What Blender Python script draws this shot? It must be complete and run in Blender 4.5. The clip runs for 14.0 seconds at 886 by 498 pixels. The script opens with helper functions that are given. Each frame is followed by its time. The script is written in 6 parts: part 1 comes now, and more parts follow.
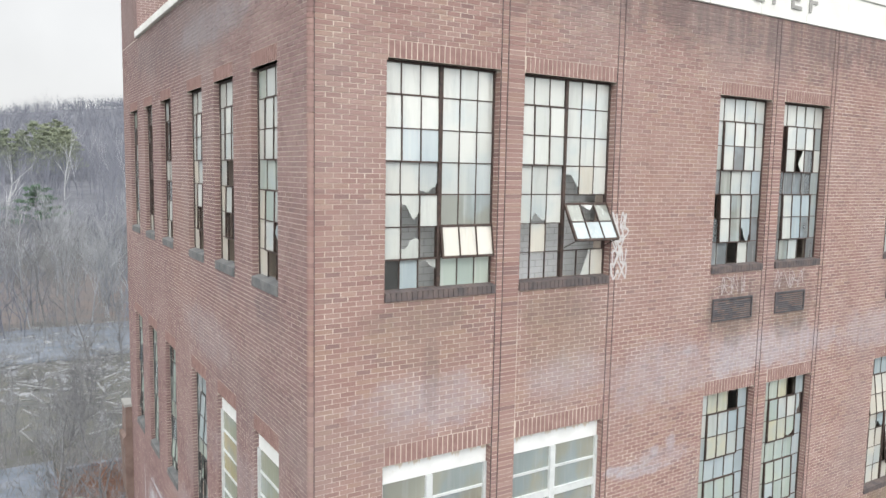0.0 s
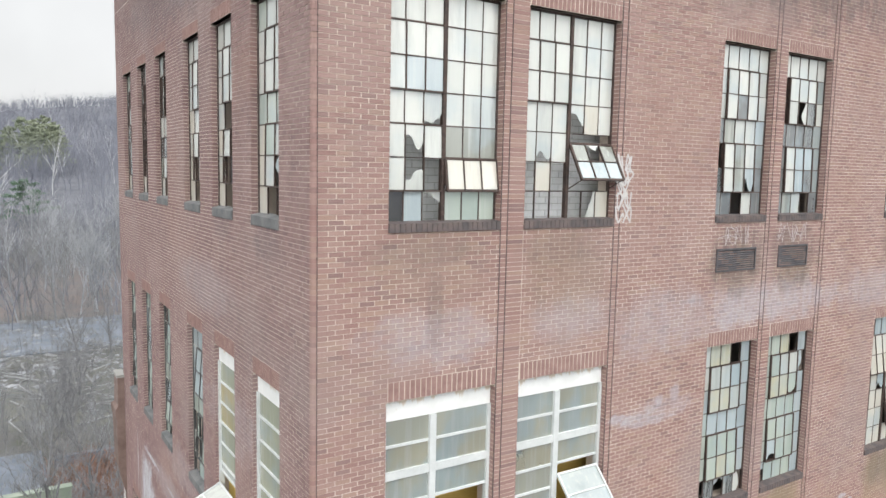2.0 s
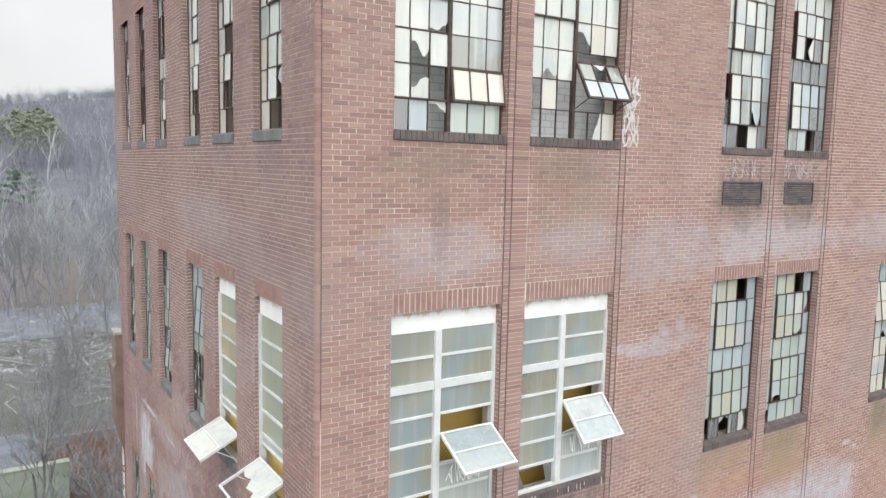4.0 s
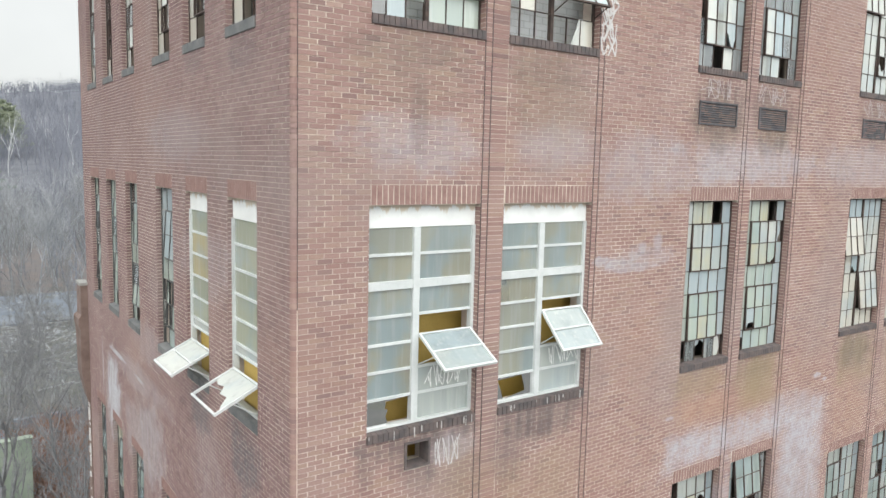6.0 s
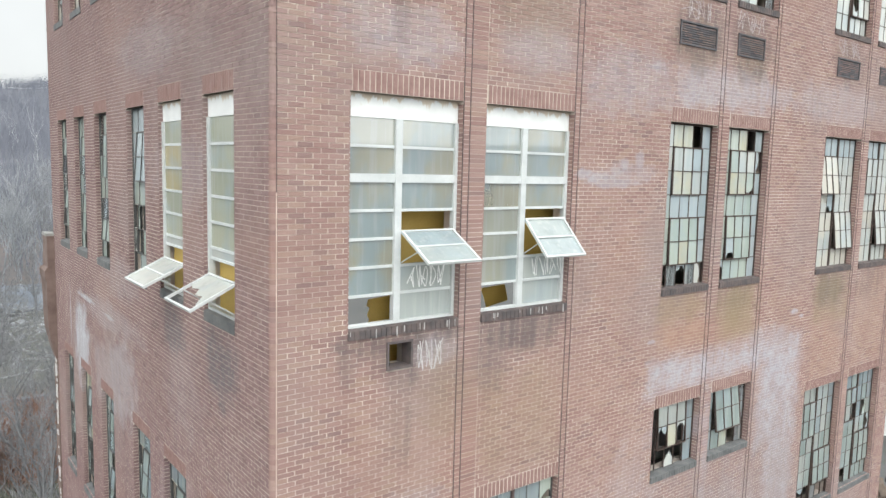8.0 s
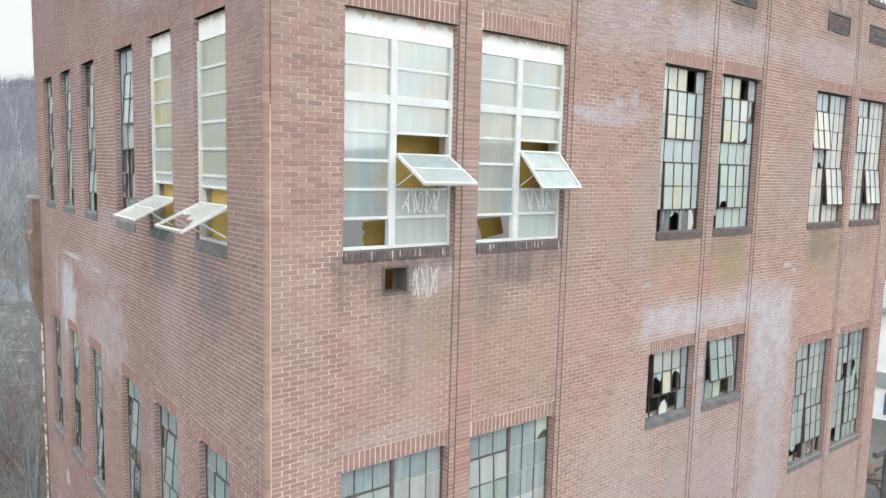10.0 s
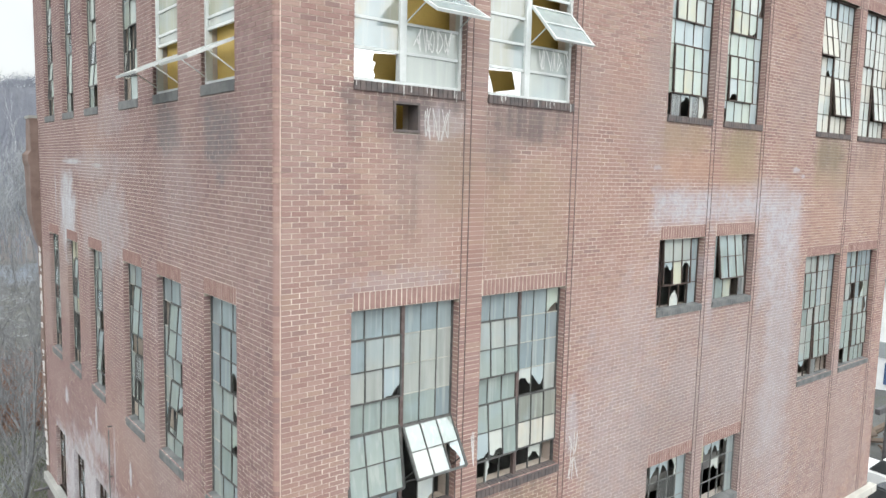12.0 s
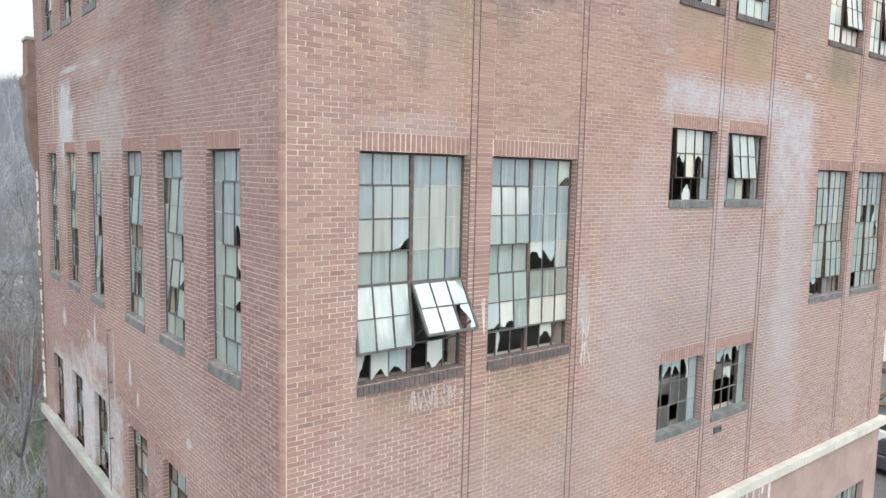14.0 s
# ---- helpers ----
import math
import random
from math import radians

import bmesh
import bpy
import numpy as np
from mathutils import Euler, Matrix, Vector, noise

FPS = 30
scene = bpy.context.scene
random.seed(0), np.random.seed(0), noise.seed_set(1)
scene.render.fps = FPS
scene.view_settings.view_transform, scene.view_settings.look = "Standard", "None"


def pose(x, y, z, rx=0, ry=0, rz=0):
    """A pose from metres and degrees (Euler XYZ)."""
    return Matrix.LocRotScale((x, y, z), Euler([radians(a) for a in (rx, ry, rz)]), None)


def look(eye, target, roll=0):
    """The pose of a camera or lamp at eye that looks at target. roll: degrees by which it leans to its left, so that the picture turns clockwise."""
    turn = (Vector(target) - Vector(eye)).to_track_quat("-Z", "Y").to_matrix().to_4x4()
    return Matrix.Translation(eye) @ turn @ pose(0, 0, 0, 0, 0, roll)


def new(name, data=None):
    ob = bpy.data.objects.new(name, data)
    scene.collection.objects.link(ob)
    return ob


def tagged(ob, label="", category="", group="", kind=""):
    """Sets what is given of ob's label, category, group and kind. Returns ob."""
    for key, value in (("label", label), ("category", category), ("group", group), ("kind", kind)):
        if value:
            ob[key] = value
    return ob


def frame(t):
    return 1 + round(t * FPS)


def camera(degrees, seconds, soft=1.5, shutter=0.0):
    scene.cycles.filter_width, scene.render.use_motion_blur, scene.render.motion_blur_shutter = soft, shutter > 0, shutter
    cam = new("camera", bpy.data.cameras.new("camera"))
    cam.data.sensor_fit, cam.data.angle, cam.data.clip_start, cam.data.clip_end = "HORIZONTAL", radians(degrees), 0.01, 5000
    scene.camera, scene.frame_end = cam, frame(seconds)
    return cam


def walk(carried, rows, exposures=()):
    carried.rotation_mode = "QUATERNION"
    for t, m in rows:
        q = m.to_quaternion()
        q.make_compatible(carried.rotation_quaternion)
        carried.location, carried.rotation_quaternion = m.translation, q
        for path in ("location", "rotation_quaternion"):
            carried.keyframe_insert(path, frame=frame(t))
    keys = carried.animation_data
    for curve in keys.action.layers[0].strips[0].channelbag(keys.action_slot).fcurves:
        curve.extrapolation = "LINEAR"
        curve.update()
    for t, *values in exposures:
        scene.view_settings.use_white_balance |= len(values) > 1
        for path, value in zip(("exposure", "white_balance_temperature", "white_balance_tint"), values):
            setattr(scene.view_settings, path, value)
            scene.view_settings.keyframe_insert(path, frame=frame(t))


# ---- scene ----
cam = camera(62.7, 14.0, 1.5)
PATH = [
    (0, (-3.146, -8.016, 15.087), (-2.093, -6.328, 14.877), 1.1),
    (0.5, (-3.157, -7.974, 14.906), (-2.098, -6.29, 14.693), 1.1),
    (1, (-3.171, -7.941, 14.728), (-2.108, -6.26, 14.513), 1.2),
    (1.5, (-3.2, -7.914, 14.504), (-2.134, -6.236, 14.288), 1.2),
    (2, (-3.234, -7.84, 14.205), (-2.159, -6.167, 13.995), 1.2),
    (2.5, (-3.26, -7.869, 13.937), (-2.19, -6.193, 13.723), 1.2),
    (3, (-3.279, -7.828, 13.654), (-2.207, -6.154, 13.437), 1.2),
    (5.5, (-3.319, -7.709, 12.214), (-2.193, -6.072, 11.983), 1.4),
    (6, (-3.351, -7.693, 11.812), (-2.201, -6.073, 11.582), 1.4),
    (6.5, (-3.369, -7.67, 11.387), (-2.2, -6.063, 11.159), 1.4),
    (7, (-3.396, -7.64, 11.011), (-2.211, -6.045, 10.784), 1.5),
    (7.5, (-3.409, -7.634, 10.685), (-2.212, -6.048, 10.461), 1.5),
    (8, (-3.402, -7.592, 10.438), (-2.191, -6.016, 10.213), 1.5),
    (8.2, (-3.404, -7.594, 10.364), (-2.189, -6.022, 10.136), 1.5),
    (10.5, (-3.488, -7.509, 9.028), (-2.247, -5.957, 8.807), 1.4),
    (11, (-3.522, -7.493, 8.499), (-2.278, -5.942, 8.281), 1.4),
    (11.5, (-3.563, -7.473, 7.934), (-2.316, -5.924, 7.717), 1.4),
    (12, (-3.589, -7.44, 7.384), (-2.342, -5.892, 7.166), 1.4),
    (12.5, (-3.6, -7.384, 6.863), (-2.351, -5.837, 6.646), 1.3),
    (13, (-3.615, -7.348, 6.31), (-2.365, -5.801, 6.097), 1.4),
    (13.5, (-3.618, -7.324, 5.792), (-2.368, -5.777, 5.579), 1.3),
    (14, (-3.605, -7.294, 5.422), (-2.355, -5.748, 5.209), 1.3),
]
walk(cam, [(t, look(eye, target, roll)) for t, eye, target, roll in PATH],
     exposures=[(0, -0.40, 6450, 10), (3, -0.41, 6450, 10), (6.5, -0.41, 6420, 7), (8, -0.36, 6370, 7), (11, -0.29, 6330, 6), (12.5, -0.26, 6310, 6), (14, -0.22, 6300, 6)])

# ---- world, sun, exposure ----
world = bpy.data.worlds.new("overcast_sky")
scene.world = world
world.use_nodes = True
wn, wl = world.node_tree.nodes, world.node_tree.links
sky = wn.new("ShaderNodeTexSky")
sky.sky_type = 'NISHITA'
sky.sun_disc = False
sky.sun_elevation = radians(38)
sky.sun_rotation = radians(200)
sky.air_density, sky.dust_density, sky.ozone_density = 1.0, 4.0, 1.0
SKY_STRENGTH = 0.14
# overcast: three times as bright overhead as at the horizon, with soft mottling
HORIZON, RISE, GLOW = 7.8, 8.0, 17.0
cloud = wn.new("ShaderNodeTexNoise")
cloud.inputs["Scale"].default_value = 2.6
cloud.inputs["Detail"].default_value = 5
cloud_ramp = wn.new("ShaderNodeMapRange")
cloud_ramp.inputs[1].default_value, cloud_ramp.inputs[2].default_value = 0.3, 0.7
cloud_ramp.inputs[3].default_value, cloud_ramp.inputs[4].default_value = 0.86, 1.14
aim = wn.new("ShaderNodeTexCoord")
up = wn.new("ShaderNodeSeparateXYZ")
wl.new(aim.outputs["Generated"], up.inputs[0])
rise = wn.new("ShaderNodeMapRange")
rise.inputs[1].default_value, rise.inputs[2].default_value = 0.0, 1.0
rise.inputs[3].default_value, rise.inputs[4].default_value = HORIZON, HORIZON + RISE
wl.new(up.outputs[2], rise.inputs[0])
mottle = wn.new("ShaderNodeMath")
mottle.operation = 'MULTIPLY'
# the hidden sun brightens the southern half of the cloud
toward = wn.new("ShaderNodeVectorMath")
toward.operation = 'DOT_PRODUCT'
toward.inputs[1].default_value = (-0.35, -0.80, 0.49)
wl.new(aim.outputs["Generated"], toward.inputs[0])
glow = wn.new("ShaderNodeMapRange")
glow.interpolation_type = 'SMOOTHSTEP'
glow.inputs[1].default_value, glow.inputs[2].default_value = -0.15, 1.0
glow.inputs[3].default_value, glow.inputs[4].default_value = 0.0, GLOW
wl.new(toward.outputs["Value"], glow.inputs[0])
both = wn.new("ShaderNodeMath")
both.operation = 'ADD'
wl.new(rise.outputs[0], both.inputs[0])
wl.new(glow.outputs[0], both.inputs[1])
wl.new(both.outputs[0], mottle.inputs[0])
tint = wn.new("ShaderNodeVectorMath")
tint.operation = 'SCALE'
tint.inputs[0].default_value = (0.99, 0.995, 0.99)
veil = wn.new("ShaderNodeMix")
veil.data_type = 'RGBA'
veil.inputs[0].default_value = 0.93
wl.new(cloud.outputs[0], cloud_ramp.inputs[0])
wl.new(cloud_ramp.outputs[0], mottle.inputs[1])
wl.new(mottle.outputs[0], tint.inputs["Scale"])
wl.new(sky.outputs[0], veil.inputs[6])
wl.new(tint.outputs[0], veil.inputs[7])
wl.new(veil.outputs[2], wn["Background"].inputs[0])
wn["Background"].inputs[1].default_value = SKY_STRENGTH

sun_data = bpy.data.lights.new("sun", 'SUN')
sun_data.energy, sun_data.angle, sun_data.color = 1.0, radians(30), (1.0, 0.98, 0.95)
sun = new("sun", sun_data)
sun.matrix_world = look((-15, -30, 34), (0, 0, 0))

# ---- materials ----
def material(name):
    m = bpy.data.materials.new(name)
    m.use_nodes = True
    return m, m.node_tree.nodes, m.node_tree.links, m.node_tree.nodes["Principled BSDF"]


class Graph:
    """Short hand for building node graphs."""
    def __init__(self, name):
        self.m, self.n, self.l, self.bsdf = material(name)

    def feed(self, socket, v):
        if isinstance(v, bpy.types.NodeSocket):
            self.l.new(v, socket)
        elif isinstance(v, tuple) and len(v) == 3 and socket.type == 'RGBA':
            socket.default_value = (*v, 1)
        else:
            socket.default_value = v

    def math(self, op, a, b=0.0, clamp=False):
        x = self.n.new("ShaderNodeMath")
        x.operation, x.use_clamp = op, clamp
        self.feed(x.inputs[0], a), self.feed(x.inputs[1], b)
        return x.outputs[0]

    def mix(self, f, a, b, kind='MIX'):
        x = self.n.new("ShaderNodeMix")
        x.data_type, x.blend_type = 'RGBA', kind
        self.feed(x.inputs[0], f), self.feed(x.inputs[6], a), self.feed(x.inputs[7], b)
        return x.outputs[2]

    def ramp(self, v, lo, hi, a=0.0, b=1.0, smooth=True):
        x = self.n.new("ShaderNodeMapRange")
        x.interpolation_type = 'SMOOTHSTEP' if smooth else 'LINEAR'
        for i, q in enumerate((v, lo, hi, a, b)):
            self.feed(x.inputs[i], q)
        return x.outputs[0]

    def noise(self, scale, detail=3.0, rough=0.55, at=None, stretch=None):
        if at is None:
            at = self.position()
        if stretch:
            s = self.n.new("ShaderNodeVectorMath")
            s.operation = 'MULTIPLY'
            self.l.new(at, s.inputs[0])
            s.inputs[1].default_value = stretch
            at = s.outputs[0]
        x = self.n.new("ShaderNodeTexNoise")
        self.l.new(at, x.inputs["Vector"])
        x.inputs["Scale"].default_value, x.inputs["Detail"].default_value, x.inputs["Roughness"].default_value = scale, detail, rough
        return x.outputs[0]

    def position(self):
        if not hasattr(self, "geo"):
            self.geo = self.n.new("ShaderNodeNewGeometry")
        return self.geo.outputs["Position"]

    def island(self):
        self.position()
        o = self.n.new("ShaderNodeObjectInfo")
        return self.math('FRACT', self.math('ADD', self.geo.outputs["Random Per Island"], o.outputs["Random"]))

    def axis(self, i):
        if not hasattr(self, "xyz"):
            self.xyz = self.n.new("ShaderNodeSeparateXYZ")
            self.l.new(self.position(), self.xyz.inputs[0])
        return self.xyz.outputs[i]

    def bump(self, height, strength=0.3, distance=0.01):
        x = self.n.new("ShaderNodeBump")
        x.inputs["Strength"].default_value, x.inputs["Distance"].default_value = strength, distance
        self.l.new(height, x.inputs["Height"])
        self.l.new(x.outputs[0], self.bsdf.inputs["Normal"])

    def done(self, colour=None, rough=None, metal=None, ior=None):
        for k, v in (("Base Color", colour), ("Roughness", rough), ("Metallic", metal), ("IOR", ior)):
            if v is not None:
                self.feed(self.bsdf.inputs[k], v)
        return self.m


def blotch(g, ax, cu, cv, ru, rv, amount, ragged):
    """A soft ragged patch at (cu, cv) on a wall whose run is the axis ax."""
    a = g.math('DIVIDE', g.math('SUBTRACT', g.axis(ax), cu), ru)
    b = g.math('DIVIDE', g.math('SUBTRACT', g.axis(2), cv), rv)
    d = g.math('SQRT', g.math('ADD', g.math('MULTIPLY', a, a), g.math('MULTIPLY', b, b)))
    d = g.math('ADD', d, g.math('MULTIPLY', g.math('SUBTRACT', ragged, 0.5), 1.9))
    return g.ramp(d, 1.15, 0.45, 0.0, amount)


# pale bloom of salts and old paint, and dark run-off under the sills: (along, up, half width, half height, amount)
PALE_SOUTH = [(5.12, 10.38, 0.22, 0.10, 0.6), (5.38, 10.32, 0.24, 0.10, 0.65), (5.65, 10.34, 0.22, 0.10, 0.65), (5.88, 10.42, 0.20, 0.10, 0.6), (6.08, 10.54, 0.14, 0.12, 0.55), (6.45, 10.62, 0.16, 0.18, 0.4),
              (1.75, 12.05, 1.1, 0.45, 0.35), (4.10, 12.1, 0.9, 0.4, 0.25), (6.25, 11.9, 1.5, 0.6, 0.3), (9.18, 12.0, 2.2, 0.45, 0.5), (13.15, 12.0, 2.5, 0.5, 0.3),
              (6.45, 3.6, 1.3, 2.4, 0.25), (9.74, 3.5, 1.4, 1.0, 0.3), (11.60, 2.4, 0.7, 1.6, 0.6), (10.99, 7.0, 1.1, 0.4, 0.4), (6.15, 10.4, 0.9, 0.22, 0.3), (2.34, 8.0, 0.5, 0.3, 0.35),
              (8.73, 3.4, 1.4, 0.8, 0.22), (11.90, 1.2, 0.9, 1.4, 0.28), (1.75, 5.95, 1.0, 0.2, 0.2),
              (12.00, 7.55, 0.18, 0.07, 0.75), (12.31, 7.42, 0.12, 0.05, 0.6), (7.06, 7.5, 0.12, 0.05, 0.6), (6.86, 12.15, 0.3, 0.14, 0.5), (5.85, 10.25, 0.75, 0.1, 0.5), (2.24, 8.0, 0.28, 0.25, 0.45), (5.14, 3.4, 0.18, 0.6, 0.5), (11.50, 2.3, 0.35, 0.9, 0.5), (8.16, 5.7, 1.5, 0.3, 0.35)]
DARK_SOUTH = [(1.05, 8.22, 0.35, 0.16, 0.6), (2.55, 8.22, 0.30, 0.14, 0.6), (4.55, 8.2, 0.45, 0.2, 0.55), (3.3, 8.15, 0.3, 0.35, 0.5), (1.82, 7.75, 0.32, 0.32, 0.6), (1.9, 7.0, 0.10, 0.6, 0.4), (1.6, 13.2, 0.95, 0.25, 0.28), (1.71, 12.4, 0.16, 0.7, 0.32), (3.95, 13.15, 0.95, 0.3, 0.28), (7.89, 12.8, 0.85, 0.7, 0.55), (9.65, 12.8, 0.85, 0.7, 0.55),
              (9.27, 18.0, 7.5, 1.1, 0.6), (1.75, 8.15, 1.0, 0.2, 0.7), (1.02, 8.0, 0.18, 0.4, 0.43), (1.75, 7.95, 0.45, 0.4, 0.5), (1.80, 7.2, 0.16, 0.9, 0.36), (3.92, 8.05, 1.0, 0.34, 0.72), (3.37, 7.75, 0.4, 0.5, 0.36), (1.80, 2.58, 0.95, 0.14, 0.36), (3.92, 2.62, 0.95, 0.14, 0.4),
              (13.51, 7.9, 0.9, 0.5, 0.32), (15.61, 7.9, 0.9, 0.5, 0.32), (13.59, 12.9, 0.9, 0.6, 0.36), (9.65, 8.1, 0.7, 0.3, 0.22), (7.89, 2.6, 1.4, 1.0, 0.13)]
MOSS_SOUTH = [(7.89, 8.05, 0.85, 0.35, 0.5), (9.65, 7.9, 0.85, 0.5, 0.55), (13.59, 7.9, 0.9, 0.4, 0.35), (1.66, 13.0, 0.95, 0.6, 0.2), (3.96, 12.85, 0.95, 0.75, 0.26), (1.85, 2.45, 0.9, 0.3, 0.3), (4.01, 2.4, 0.9, 0.3, 0.35), (7.98, 12.6, 0.8, 0.5, 0.3), (9.65, 12.6, 0.8, 0.5, 0.3), (2.53, 7.4, 0.5, 0.8, 0.3)]
COOL_SOUTH = [(10.21, 2.6, 5.0, 3.4, 0.6), (14.66, 1.4, 3.0, 2.6, 0.45), (2.96, 1.0, 3.0, 1.2, 0.3)]
WARM_SOUTH = [(8.52, 7.5, 1.8, 0.3, 0.32), (6.15, 5.6, 0.9, 1.6, 0.12), (13.15, 6.3, 1.2, 1.6, 0.1), (6.05, 8.8, 0.8, 0.8, 0.18), (3.55, 6.8, 2.5, 0.7, 0.08)]
PALE_WEST = [(10.24, 6.3, 0.85, 1.1, 1.0), (6.83, 6.2, 1.3, 1.0, 0.42), (9.25, 0.2, 2.4, 1.4, 0.8), (7.96, 1.6, 1.0, 0.35, 0.6), (3.17, 7.0, 1.0, 0.9, 0.12), (6.72, 8.2, 1.2, 0.5, 0.22), (3.17, 10.3, 1.8, 0.6, 0.2), (4.55, 17.4, 2.6, 0.35, 0.35),
             (7.73, 7.3, 2.6, 0.35, 0.25), (3.63, 5.0, 1.1, 1.0, 0.12), (4.73, 12.2, 2.0, 0.5, 0.2),
             (9.7, 7.36, 1.0, 0.07, 0.95), (7.7, 7.30, 0.5, 0.06, 0.8), (8.22, 2.1, 0.10, 0.34, 0.95), (8.75, 1.9, 0.14, 0.12, 0.8), (10.95, 1.9, 0.2, 0.25, 0.9), (5.85, 1.75, 0.09, 0.28, 0.95), (5.42, 1.38, 0.07, 0.16, 0.9), (2.95, 1.37, 0.12, 0.1, 0.8), (6.9, 1.6, 0.08, 0.9, 0.5), (11.45, 6.7, 0.07, 0.9, 0.6)]
DARK_WEST = [(1.61, 7.75, 0.65, 0.65, 0.75), (3.57, 7.9, 0.6, 0.5, 0.7), (6.39, 17.6, 6.0, 0.8, 0.45), (1.56, 13.2, 0.6, 0.3, 0.35), (3.63, 13.3, 0.5, 0.3, 0.3), (2.63, 11.8, 2.5, 0.7, 0.12)]


# squared patches of limewash between the bays: (from, to, low, high, amount)
WASH_SOUTH = [(6.95, 12.35, 6.48, 7.12, 0.80), (10.75, 12.40, 4.7, 7.10, 0.80), (11.15, 12.42, 2.5, 5.0, 0.75), (11.6, 12.4, 1.2, 2.8, 0.5), (8.78, 9.00, 3.0, 6.5, 0.55), (7.30, 8.62, 11.5, 12.35, 0.55), (9.05, 10.4, 11.5, 12.3, 0.4), (5.05, 6.4, 11.3, 12.2, 0.3)]
WASH_WEST = [(9.75, 10.65, 5.6, 6.75, 0.95), (6.4, 12.3, -0.8, 1.0, 0.85), (7.2, 9.0, 5.4, 6.6, 0.3)]


TAN_SOUTH = [(7.26, 8.62, 7.25, 8.25, 0.28), (9.04, 10.42, 7.3, 8.3, 0.3), (12.8, 14.46, 5.85, 7.6, 0.22), (14.9, 16.6, 5.9, 8.2, 0.22), (1.05, 2.7, 5.95, 7.5, 0.10), (3.15, 4.82, 6.0, 7.7, 0.06)]
OLIVE_SOUTH = [(9.04, 10.42, 7.25, 8.3, 0.4), (3.15, 4.82, 5.95, 7.6, 0.2), (12.8, 14.46, 7.2, 8.3, 0.4), (3.15, 4.82, 1.2, 2.6, 0.25)]


def patch(g, ax, u0, u1, v0, v1, amount, ragged):
    """A roughly squared patch with a torn edge."""
    a = g.math('SUBTRACT', g.math('ABSOLUTE', g.math('SUBTRACT', g.axis(ax), (u0 + u1) / 2)), (u1 - u0) / 2)
    b = g.math('SUBTRACT', g.math('ABSOLUTE', g.math('SUBTRACT', g.axis(2), (v0 + v1) / 2)), (v1 - v0) / 2)
    d = g.math('ADD', g.math('MAXIMUM', a, b), g.math('MULTIPLY', g.math('SUBTRACT', ragged, 0.5), 0.9))
    return g.ramp(d, 0.16, -0.24, 0.0, amount)


